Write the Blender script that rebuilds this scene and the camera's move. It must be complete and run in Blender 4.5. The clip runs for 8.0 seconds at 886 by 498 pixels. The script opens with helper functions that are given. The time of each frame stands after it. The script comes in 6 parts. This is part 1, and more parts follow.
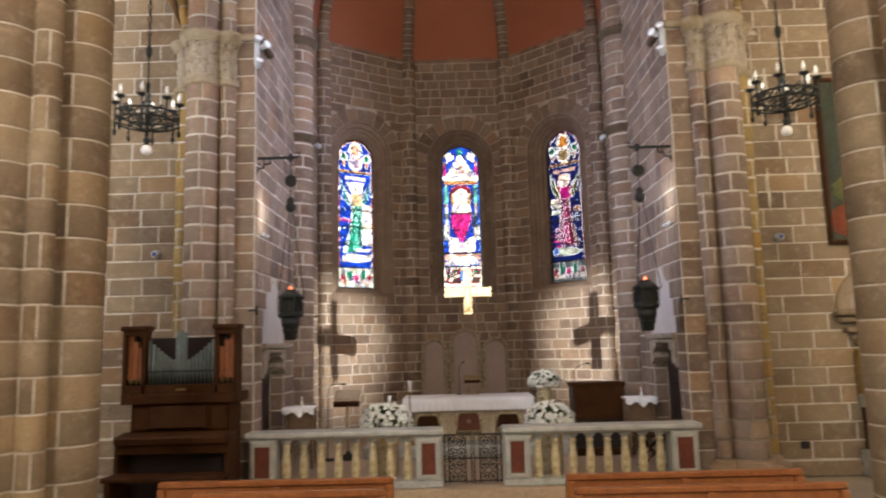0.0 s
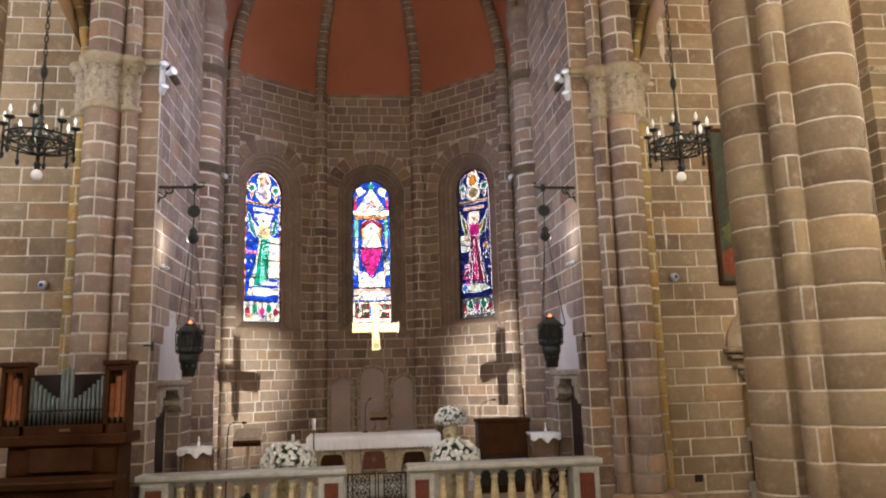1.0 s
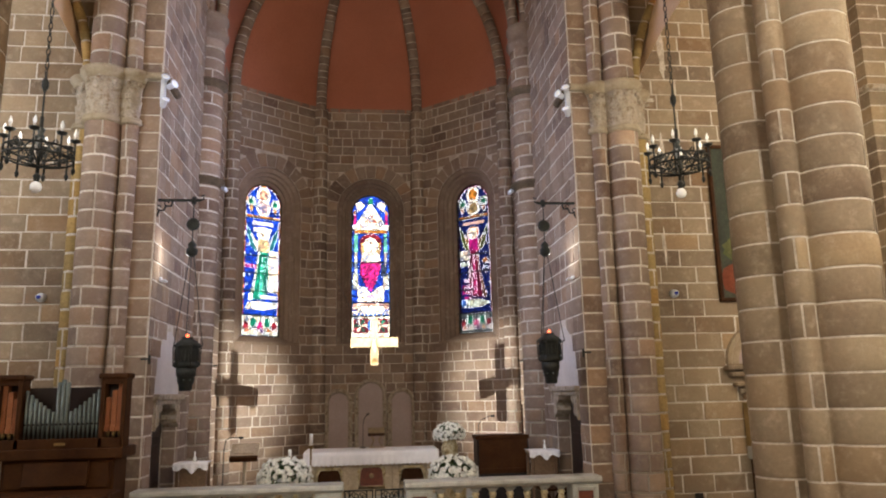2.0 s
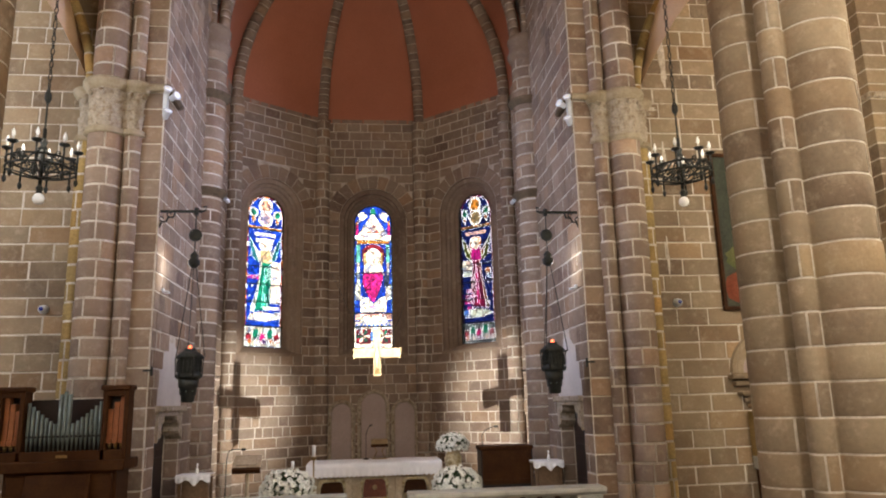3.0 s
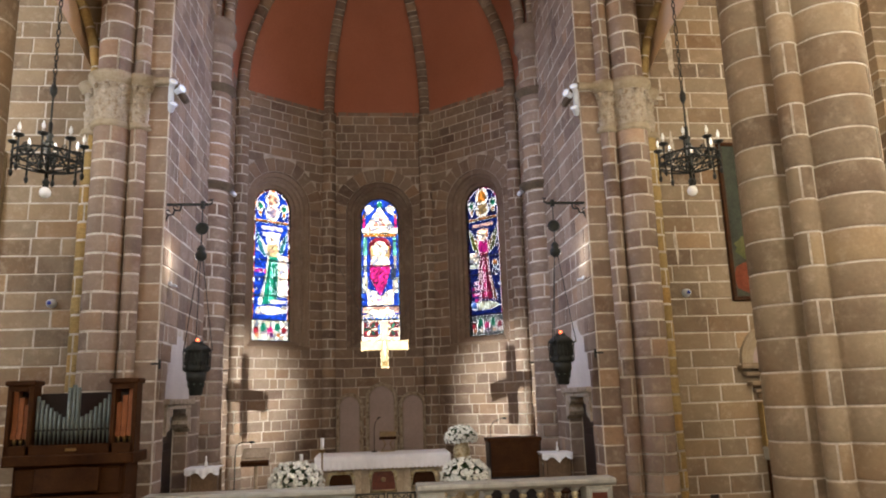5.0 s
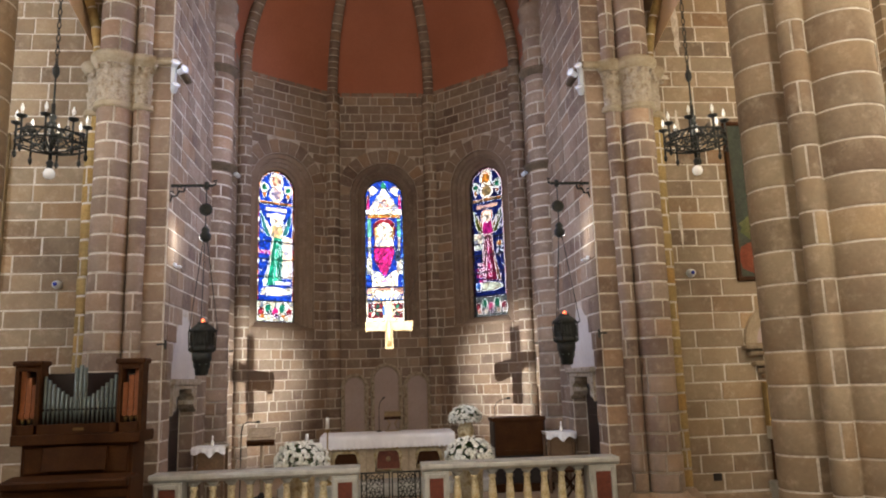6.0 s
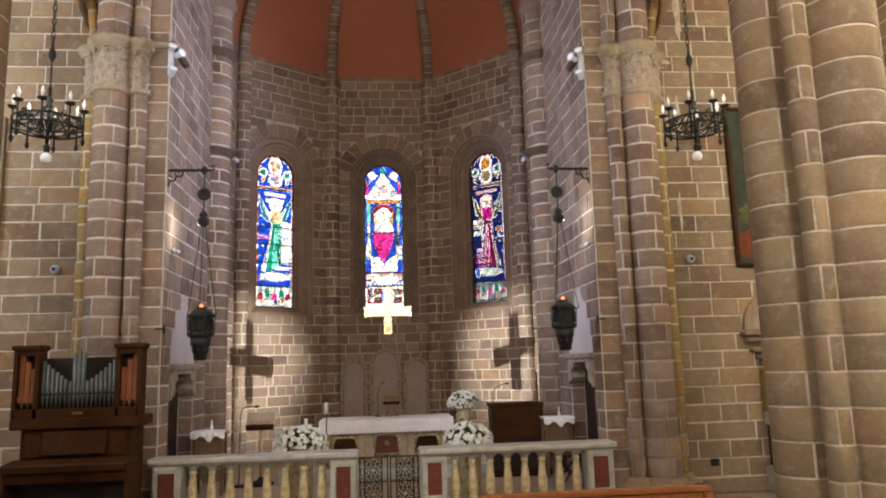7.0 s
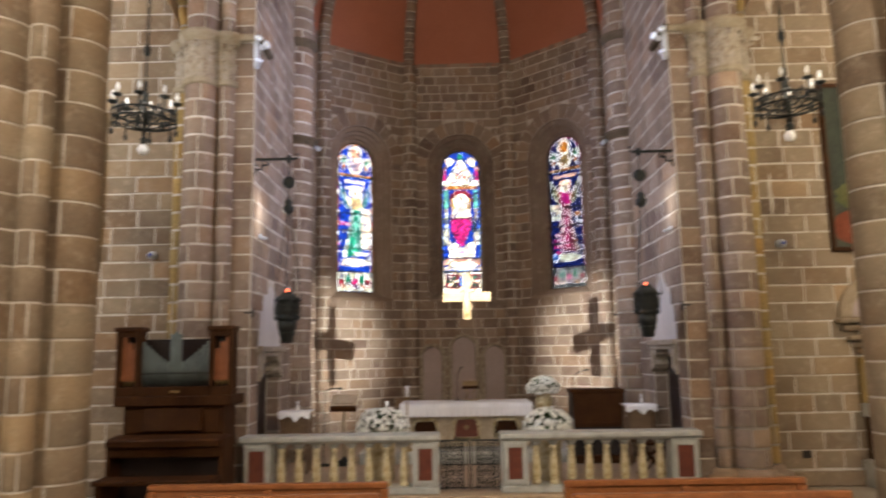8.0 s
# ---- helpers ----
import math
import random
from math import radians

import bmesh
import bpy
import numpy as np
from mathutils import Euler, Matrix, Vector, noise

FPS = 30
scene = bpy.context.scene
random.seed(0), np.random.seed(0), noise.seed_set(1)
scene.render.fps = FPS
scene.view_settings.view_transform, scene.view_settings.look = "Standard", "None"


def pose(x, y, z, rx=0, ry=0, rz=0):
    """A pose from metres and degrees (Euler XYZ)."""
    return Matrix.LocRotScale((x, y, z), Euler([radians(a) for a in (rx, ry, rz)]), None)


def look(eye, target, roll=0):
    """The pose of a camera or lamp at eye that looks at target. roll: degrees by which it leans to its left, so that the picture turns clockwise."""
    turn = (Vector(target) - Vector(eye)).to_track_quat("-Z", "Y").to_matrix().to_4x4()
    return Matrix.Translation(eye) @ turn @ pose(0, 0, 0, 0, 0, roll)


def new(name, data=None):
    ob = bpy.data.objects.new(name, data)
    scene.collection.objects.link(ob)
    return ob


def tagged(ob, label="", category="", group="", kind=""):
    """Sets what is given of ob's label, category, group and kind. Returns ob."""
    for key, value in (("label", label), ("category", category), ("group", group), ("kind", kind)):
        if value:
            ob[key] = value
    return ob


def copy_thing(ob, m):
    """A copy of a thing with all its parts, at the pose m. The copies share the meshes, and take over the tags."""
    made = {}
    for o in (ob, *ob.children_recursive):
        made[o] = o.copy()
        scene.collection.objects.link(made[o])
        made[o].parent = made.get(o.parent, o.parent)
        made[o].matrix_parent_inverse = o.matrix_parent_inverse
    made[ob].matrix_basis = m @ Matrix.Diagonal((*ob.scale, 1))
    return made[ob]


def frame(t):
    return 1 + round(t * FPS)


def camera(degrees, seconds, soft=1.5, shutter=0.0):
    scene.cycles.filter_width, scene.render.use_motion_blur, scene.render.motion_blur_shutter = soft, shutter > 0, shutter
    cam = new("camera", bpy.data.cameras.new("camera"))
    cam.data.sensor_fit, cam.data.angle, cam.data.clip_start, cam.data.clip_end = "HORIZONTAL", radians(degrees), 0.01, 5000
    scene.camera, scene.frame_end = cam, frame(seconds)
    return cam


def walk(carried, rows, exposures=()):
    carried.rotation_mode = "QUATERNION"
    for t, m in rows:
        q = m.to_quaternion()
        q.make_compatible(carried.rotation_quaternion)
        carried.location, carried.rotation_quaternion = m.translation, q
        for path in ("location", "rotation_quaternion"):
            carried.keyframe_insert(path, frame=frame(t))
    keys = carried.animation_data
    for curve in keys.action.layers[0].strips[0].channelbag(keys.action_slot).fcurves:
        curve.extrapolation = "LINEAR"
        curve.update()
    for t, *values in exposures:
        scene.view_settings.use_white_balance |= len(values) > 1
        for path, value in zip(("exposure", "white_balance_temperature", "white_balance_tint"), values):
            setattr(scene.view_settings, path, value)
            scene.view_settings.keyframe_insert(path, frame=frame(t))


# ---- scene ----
FOV = 63.26
cam = camera(FOV, 8.0, soft=2.0, shutter=0.5)
# seconds, x, y, z, yaw, pitch, roll
PATH = [
    (0.0, -0.179, -0.122, 1.934, 0.81, 7.53, -1.50),
    (0.5, -0.149, -0.111, 1.938, -4.03, 8.47, -1.46),
    (1.0, -0.138, -0.110, 1.951, -6.37, 10.08, -1.58),
    (1.5, -0.139, -0.094, 1.950, -6.79, 10.94, -1.18),
    (2.0, -0.136, -0.084, 1.952, -6.45, 11.28, -1.23),
    (3.5, -0.134, -0.056, 1.938, -6.23, 12.30, -1.53),
    (4.0, -0.142, -0.043, 1.925, -6.05, 11.98, -1.56),
    (5.5, -0.121, -0.018, 1.912, -5.49, 11.19, -1.83),
    (6.0, -0.120, -0.015, 1.901, -5.27, 10.24, -1.79),
    (6.5, -0.107, 0.002, 1.902, -5.14, 9.74, -1.71),
    (7.0, -0.094, 0.000, 1.900, -5.20, 9.11, -1.65),
    (7.5, -0.104, -0.015, 1.912, -5.05, 8.99, -1.48),
    (8.0, -0.159, -0.017, 1.892, 0.84, 8.12, -0.98),
]
walk(cam, [(t, pose(x, y, z) @ pose(0, 0, 0, 0, 0, yaw) @ pose(0, 0, 0, 90 + p) @ pose(0, 0, 0, 0, 0, r))
           for t, x, y, z, yaw, p, r in PATH], exposures=[(0.0, -0.33), (8.0, -0.33)])

# ---- plan, metres: x across the church, y towards the altar, z up ----
W = 2.9            # half width of the chancel
YJ = 9.6           # front edge of the chancel jambs
YE = 10.2          # east wall of the aisles
YA = 15.58         # centre wall of the apse
XC = 1.07          # half width of the centre wall
TURN_N, TURN_S = 36, 43                                # turn of the oblique apse walls
YCN = YA - (W - XC) * math.tan(radians(TURN_N))        # where the oblique walls meet the side walls
YCS = YA - (W - XC) * math.tan(radians(TURN_S))
YT = 12.3          # transverse arch of the chancel
ZF = 0.15          # chancel floor
ZD = 8.28          # springing of the half dome
CH = 0.252         # height of a course

# ---- world and large lights ----
world = bpy.data.worlds.new("world")
scene.world = world
world.use_nodes = True
wn = world.node_tree.nodes
sky = wn.new("ShaderNodeTexSky")
sky.sky_type, sky.sun_disc, sky.sun_elevation, sky.sun_rotation = "NISHITA", False, radians(40), radians(200)
world.node_tree.links.new(sky.outputs[0], wn["Background"].inputs[0])
wn["Background"].inputs[1].default_value = 0.1


def lamp(kind, name, place, power, colour, size=0.1, target=None, cone=None, blend=0.3):
    d = bpy.data.lights.new(name, kind)
    d.energy, d.color = power, colour
    if kind == "AREA":
        d.size = size
    else:
        d.shadow_soft_size = size
    if cone:
        d.spot_size, d.spot_blend = radians(cone), blend
    ob = new(name, d)
    ob.matrix_world = look(place, target) if target else pose(*place)
    return ob


JAMB_W = 5300
WARM, COOL = (1.0, 0.92, 0.79), (0.58, 0.66, 1.0)
for s in (-1, 1):
    # jamb floodlights aimed across the altar: they throw the crucifix's two shadows
    lamp("SPOT", "jamb_spot_light", (s * 2.74, 9.95, 3.55), JAMB_W, (1.0, 0.97, 0.90), 0.02, (-s * 2.5, 14.05, 1.95), 29, 1.0)
    # their spill on the jamb beside them
    lamp("POINT", "jamb_spill_light", (s * 2.62, 9.90, 3.85), 13, (1.0, 0.97, 0.92), 0.06)
    # white floodlights on the imposts
    lamp("SPOT", "impost_flood_light", (s * 2.62, 9.55, 6.15), 1700 if s > 0 else 1000, COOL, 0.08, (-s * 2.9, 11.1, 6.4 if s > 0 else 5.6), 82, 1.0)
    # the lower head of each cluster, turned down at the doorway opposite
    lamp("SPOT", "impost_flood_light", (s * 2.66, 9.52, 5.95), 620, COOL, 0.08, (-s * 2.9, 10.9, 1.6), 62, 1.0)
    # chandeliers over the aisle steps; those further back are unseen, added as fill
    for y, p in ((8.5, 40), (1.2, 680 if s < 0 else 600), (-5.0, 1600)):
        lamp("POINT", "chandelier_fill_light", (s * 3.95, y, 5.15), p, WARM, 0.3)
# unseen south aisle chandelier and north aisle window daylight, both added as fill
lamp("POINT", "chandelier_fill_light", (6.7, 5.9, 5.15), 600, (1.0, 0.88, 0.66), 0.3)
# two more unseen aisle chandeliers, added to brighten the end walls
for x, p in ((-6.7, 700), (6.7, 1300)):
    lamp("POINT", "chandelier_fill_light", (x, 1.2, 5.15), p, WARM, 0.3)
# cool area lamp at the added window, fills the north side
lamp("AREA", "north_window_fill", (-8.93, 5.6, 6.6), 640, (0.72, 0.82, 1.0), 2.2, (-4.6, 9.4, 6.8))

# ---- materials ----


def material(name):
    m = bpy.data.materials.new(name)
    m.use_nodes = True
    return m, m.node_tree.nodes, m.node_tree.links, m.node_tree.nodes["Principled BSDF"]


def noise_node(n, l, scale, detail=4, rough=0.55, vec=None):
    t = n.new("ShaderNodeTexNoise")
    t.inputs["Scale"].default_value, t.inputs["Detail"].default_value, t.inputs["Roughness"].default_value = scale, detail, rough
    if vec is not None:
        l.new(vec, t.inputs["Vector"])
    return t.outputs["Fac"]


def ramp(n, l, fac, stops):
    r = n.new("ShaderNodeValToRGB")
    e = r.color_ramp.elements
    while len(e) < len(stops):
        e.new(0.5)
    for k, (p, c) in zip(e, stops):
        k.position, k.color = p, (*c, 1)
    l.new(fac, r.inputs[0])
    return r.outputs[0]


def mix(n, l, kind, fac, a, b):
    m = n.new("ShaderNodeMix")
    m.data_type, m.blend_type = "RGBA", kind
    for sock, v in ((m.inputs[0], fac), (m.inputs[6], a), (m.inputs[7], b)):
        if hasattr(v, "links"):
            l.new(v, sock)
        else:
            sock.default_value = v if isinstance(v, (int, float)) else (*v, 1)
    return m.outputs[2]


def scaled(n, l, sock, k):
    m = n.new("ShaderNodeMath")
    m.operation = "MULTIPLY"
    m.inputs[1].default_value = k
    l.new(sock, m.inputs[0])
    return m.outputs[0]


def textured(name, stops, scale=3.0, rough=0.8, grain=60.0, bump=0.2, dist=0.01, vary=0.0, metal=0.0, spec=0.3, fine=0.25, smear=None):
    """Two scales of noise over a colour ramp, with a relief; vary: how far single pieces differ."""
    m, n, l, b = material(name)
    co = n.new("ShaderNodeTexCoord").outputs["Object"]
    if vary:
        geo, info = n.new("ShaderNodeNewGeometry"), n.new("ShaderNodeObjectInfo")
        co = geo.outputs["Position"]
        add = n.new("ShaderNodeMath")
        add.operation = "ADD"
        l.new(geo.outputs["Random Per Island"], add.inputs[0]), l.new(info.outputs["Random"], add.inputs[1])
        fr = n.new("ShaderNodeMath")
        fr.operation = "FRACT"
        l.new(add.outputs[0], fr.inputs[0])
        big = noise_node(n, l, scale, 5, 0.6, co)
        mx = n.new("ShaderNodeMix")
        mx.inputs[0].default_value = vary
        l.new(big, mx.inputs[2]), l.new(fr.outputs[0], mx.inputs[3])
        fac = mx.outputs[0]
    else:
        fac = noise_node(n, l, scale, 5, 0.6, co)
    col = ramp(n, l, fac, stops)
    g = noise_node(n, l, grain, 6, 0.7, co)
    gr = ramp(n, l, g, [(0.25, (1 - fine * 2, 1 - fine * 2, 1 - fine * 2)), (0.75, (1, 1, 1))])
    col = mix(n, l, "MULTIPLY", 1.0, col, gr)
    if vary:
        hash_ = n.new("ShaderNodeTexWhiteNoise")
        hash_.noise_dimensions = "1D"
        l.new(fr.outputs[0], hash_.inputs["W"])
        tone = ramp(n, l, hash_.outputs["Value"], [(0.0, (0.86, 0.87, 0.88)), (0.3, (0.97, 0.97, 0.97)), (0.7, (1.02, 1.0, 0.98)), (0.88, (1.08, 1.0, 0.88)), (1.0, (1.18, 0.99, 0.80))])
        col = mix(n, l, "MULTIPLY", 1.0, col, tone)
    if smear:
        stain = ramp(n, l, noise_node(n, l, 0.55, 6, 0.65, co), [(0.42, (0, 0, 0)), (0.68, (1, 1, 1))])
        col = mix(n, l, "MIX", scaled(n, l, stain, 0.42), col, smear[0])
        if len(smear) > 2:
            rust = ramp(n, l, noise_node(n, l, 1.3, 6, 0.7, co), [(0.5, (0, 0, 0)), (0.66, (1, 1, 1))])
            col = mix(n, l, "MIX", scaled(n, l, rust, 0.4), col, smear[2])
        wash = ramp(n, l, noise_node(n, l, 7.0, 8, 0.75, co), [(0.52, (0, 0, 0)), (0.72, (1, 1, 1))])
        col = mix(n, l, "MIX", scaled(n, l, wash, 0.4), col, smear[1])
    l.new(col, b.inputs["Base Color"])
    b.inputs["Roughness"].default_value, b.inputs["Metallic"].default_value = rough, metal
    b.inputs["Specular IOR Level"].default_value = spec
    bp = n.new("ShaderNodeBump")
    bp.inputs["Strength"].default_value, bp.inputs["Distance"].default_value = bump, dist
    l.new(g, bp.inputs["Height"]), l.new(bp.outputs[0], b.inputs["Normal"])
    return m


STONE = textured("sandstone", [(0.2, (0.138, 0.097, 0.066)), (0.4, (0.202, 0.149, 0.100)), (0.6, (0.261, 0.198, 0.132)), (0.82, (0.340, 0.266, 0.175))],
                 1.6, 0.88, 26, 0.4, 0.012, vary=0.45, fine=0.14, smear=((0.30, 0.235, 0.14), (0.47, 0.385, 0.29), (0.21, 0.13, 0.075)))
# same sandstone, with the rosy tint of the chancel's light put into its colour
ROSE_LIT = textured("rose_lit_sandstone", [(0.2, (0.125, 0.084, 0.064)), (0.4, (0.200, 0.143, 0.107)), (0.6, (0.259, 0.192, 0.145)), (0.82, (0.340, 0.263, 0.199))],
                1.6, 0.88, 26, 0.4, 0.012, vary=0.45, fine=0.14, smear=((0.28, 0.215, 0.16), (0.46, 0.385, 0.31), (0.18, 0.108, 0.082)))
MORTAR = textured("lime_mortar", [(0.25, (0.40, 0.33, 0.26)), (0.5, (0.62, 0.55, 0.46)), (0.75, (0.76, 0.69, 0.59))], 5.0, 0.9, 40, 0.3, 0.01)
# lime mortar again, the dimness of the upper apse put into its colour
SHADED_MORTAR = textured("shaded_rose_mortar", [(0.25, (0.38, 0.31, 0.25)), (0.5, (0.57, 0.49, 0.41)), (0.75, (0.69, 0.61, 0.52))], 5.0, 0.9, 40, 0.3, 0.01)
# dark brown tone for the shaft rings and the impost returns
DARK_STONE = textured("dark_brown_stone", [(0.3, (0.085, 0.062, 0.038)), (0.7, (0.17, 0.125, 0.078))], 5, 0.9, 30, 0.3, 0.01)
CARVED = textured("carved_limestone", [(0.3, (0.19, 0.135, 0.07)), (0.44, (0.38, 0.31, 0.225)), (0.7, (0.50, 0.435, 0.36))], 13, 0.85, 45, 0.6, 0.02)
MOULD = textured("moulded_limestone", [(0.3, (0.25, 0.195, 0.12)), (0.7, (0.39, 0.325, 0.235))], 6, 0.85, 30, 0.15, 0.006, fine=0.12)
DOME = textured("terracotta_plaster", [(0.3, (0.335, 0.118, 0.066)), (0.7, (0.39, 0.14, 0.08))], 0.8, 0.9, 25, 0.12, 0.01, fine=0.08)
VAULT = textured("salmon_plaster", [(0.3, (0.58, 0.40, 0.25)), (0.7, (0.63, 0.44, 0.28))], 0.8, 0.9, 25, 0.12, 0.01, fine=0.08)
YELLOW = textured("ochre_stained_stone", [(0.3, (0.30, 0.205, 0.075)), (0.7, (0.42, 0.30, 0.12))], 3, 0.85, 25, 0.3, 0.01, vary=0.3)
PLASTER = textured("pale_plaster", [(0.3, (0.55, 0.50, 0.44)), (0.7, (0.66, 0.61, 0.54))], 1.5, 0.9, 30, 0.15, 0.01, fine=0.1)
NICHE = textured("mauve_plaster", [(0.3, (0.33, 0.26, 0.24)), (0.7, (0.40, 0.32, 0.30))], 1.5, 0.85, 30, 0.15, 0.01, fine=0.1)
MARBLE = textured("grey_white_marble", [(0.3, (0.29, 0.30, 0.27)), (0.55, (0.42, 0.42, 0.385)), (0.8, (0.47, 0.465, 0.42))], 6, 0.4, 14, 0.05, 0.004, spec=0.5, fine=0.1)
CREAM = textured("veined_cream_marble", [(0.3, (0.16, 0.10, 0.045)), (0.42, (0.46, 0.36, 0.18)), (0.56, (0.62, 0.54, 0.36)), (0.66, (0.30, 0.22, 0.10)), (0.8, (0.55, 0.46, 0.28))], 13, 0.4, 20, 0.05, 0.004, spec=0.5, fine=0.12)
RED = textured("red_marble", [(0.3, (0.11, 0.024, 0.012)), (0.7, (0.18, 0.045, 0.022))], 10, 0.35, 30, 0.04, 0.004, spec=0.5)
ALTAR = textured("altar_stone", [(0.3, (0.46, 0.37, 0.26)), (0.7, (0.60, 0.50, 0.37))], 4, 0.7, 30, 0.2, 0.01)
FLOOR = textured("worn_stone_floor", [(0.3, (0.30, 0.25, 0.20)), (0.7, (0.42, 0.36, 0.29))], 2, 0.45, 20, 0.1, 0.006, vary=0.4)
BENCH = textured("varnished_orange_wood", [(0.3, (0.26, 0.085, 0.025)), (0.7, (0.36, 0.13, 0.04))], 5, 0.35, 40, 0.1, 0.004, spec=0.5)
WALNUT = textured("dark_walnut", [(0.3, (0.034, 0.0115, 0.0030)), (0.7, (0.070, 0.0255, 0.0065))], 4, 0.6, 35, 0.1, 0.004, spec=0.1)
EBONY = textured("near_black_wood", [(0.3, (0.018, 0.010, 0.008)), (0.7, (0.032, 0.018, 0.014))], 4, 0.45, 35, 0.1, 0.004)
REDWOOD = textured("reddish_pipe_wood", [(0.3, (0.230, 0.071, 0.023)), (0.7, (0.333, 0.115, 0.038))], 6, 0.5, 40, 0.1, 0.004)
TIN = textured("dull_tin", [(0.3, (0.12, 0.145, 0.13)), (0.7, (0.19, 0.22, 0.20))], 6, 0.45, 40, 0.05, 0.003, metal=0.35)
PLAINWOOD = textured("plain_brown_wood", [(0.3, (0.15, 0.09, 0.05)), (0.7, (0.22, 0.14, 0.08))], 6, 0.5, 40, 0.1, 0.004)
IRON = textured("black_wrought_iron", [(0.3, (0.018, 0.02, 0.018)), (0.7, (0.045, 0.046, 0.04))], 12, 0.55, 50, 0.3, 0.004, metal=0.5)
CLOTH = textured("white_linen", [(0.3, (0.68, 0.68, 0.70)), (0.7, (0.80, 0.80, 0.81))], 4, 0.9, 80, 0.2, 0.004, fine=0.06)
PETAL = textured("white_petals", [(0.3, (0.82, 0.83, 0.76)), (0.7, (0.9, 0.9, 0.86))], 20, 0.7, 80, 0.2, 0.004, fine=0.06)
LEAF = textured("dark_green_leaves", [(0.3, (0.03, 0.07, 0.025)), (0.7, (0.07, 0.12, 0.04))], 20, 0.5, 80, 0.2, 0.004)
GOLD = textured("gilded_wood", [(0.3, (0.27, 0.19, 0.09)), (0.7, (0.38, 0.29, 0.165))], 14, 0.45, 40, 0.1, 0.004, metal=0.15, spec=0.5)
BRASS = textured("aged_brass", [(0.3, (0.32, 0.22, 0.09)), (0.7, (0.45, 0.32, 0.14))], 8, 0.35, 40, 0.1, 0.004, metal=0.9)
WHITE = textured("white_enamel", [(0.3, (0.46, 0.49, 0.53)), (0.7, (0.56, 0.59, 0.63))], 8, 0.4, 40, 0.03, 0.003, fine=0.04)
DARK = textured("dark_recess", [(0.3, (0.015, 0.012, 0.01)), (0.7, (0.03, 0.022, 0.018))], 4, 0.8, 40, 0.1, 0.004)
OPAL = textured("opal_glass", [(0.3, (0.82, 0.82, 0.80)), (0.7, (0.86, 0.86, 0.84))], 8, 0.2, 40, 0.0, 0.003, spec=0.5, fine=0.02)


def glowing(name, colour, strength):
    m, n, l, b = material(name)
    b.inputs["Base Color"].default_value = (*colour, 1)
    b.inputs["Emission Color"].default_value = (*colour, 1)
    b.inputs["Emission Strength"].default_value = strength
    return m


BULB = glowing("lit_candle_bulb", (0.82, 0.83, 0.80), 0.12)
LED = glowing("lit_floodlight_glass", (0.85, 0.92, 1.0), 0.12)
FLAME = glowing("red_votive_glow", (1.0, 0.16, 0.06), 5.0)
DAYLIGHT = glowing("bright_daylight", (0.93, 0.97, 1.0), 6.5)

# ---- mesh helpers ----


def mesh_object(name, bm, mat, parent=None, label=""):
    me = bpy.data.meshes.new(name)
    bm.to_mesh(me)
    bm.free()
    me.materials.append(mat)
    ob = new(name, me)
    if parent is not None:
        ob.parent = parent
    if label:
        ob["label"] = label
    return ob


part = mesh_object


def thing(name, place, label, category, group="", turn=0.0):
    ob = new(name)
    ob.empty_display_size = 0.1
    ob.matrix_world = pose(*place, 0, 0, turn)
    return tagged(ob, label, category, group)


def add_box(bm, x0, x1, y0, y1, z0, z1, bevel=0.0, m=None):
    vs = [bm.verts.new((x, y, z)) for x in (x0, x1) for y in (y0, y1) for z in (z0, z1)]
    for f in ((0, 1, 3, 2), (4, 6, 7, 5), (0, 4, 5, 1), (2, 3, 7, 6), (0, 2, 6, 4), (1, 5, 7, 3)):
        bm.faces.new([vs[i] for i in f])
    if bevel:
        es = list({e for v in vs for e in v.link_edges})
        r = bmesh.ops.bevel(bm, geom=es, offset=bevel, segments=1, affect="EDGES", profile=0.5)
        vs = list({v for f in r["faces"] for v in f.verts} | {v for v in vs if v.is_valid})
    if m is not None:
        bmesh.ops.transform(bm, matrix=m, verts=vs)
    return vs


def box(x0, x1, y0, y1, z0, z1, bevel=0.0, m=None):
    bm = bmesh.new()
    add_box(bm, x0, x1, y0, y1, z0, z1, bevel, m)
    return bm


def add_lathe(bm, profile, n=16, m=None, a0=0.0, a1=2 * math.pi):
    """Turned shape: profile of (radius, z)."""
    full = abs(a1 - a0 - 2 * math.pi) < 1e-6
    k = n if full else n + 1
    rings = []
    for r, z in profile:
        rings.append([bm.verts.new((r * math.cos(a0 + (a1 - a0) * i / n), r * math.sin(a0 + (a1 - a0) * i / n), z)) for i in range(k)])
    for a, b in zip(rings, rings[1:]):
        for i in range(n):
            j = (i + 1) % k
            bm.faces.new((a[i], a[j], b[j], b[i])).smooth = True
    if profile[0][0] > 1e-4:
        bm.faces.new(rings[0][::-1])
    if profile[-1][0] > 1e-4:
        bm.faces.new(rings[-1])
    vs = [v for r in rings for v in r]
    if m is not None:
        bmesh.ops.transform(bm, matrix=m, verts=vs)
    return vs


def lathe(profile, n=16, m=None):
    bm = bmesh.new()
    add_lathe(bm, profile, n, m)
    return bm


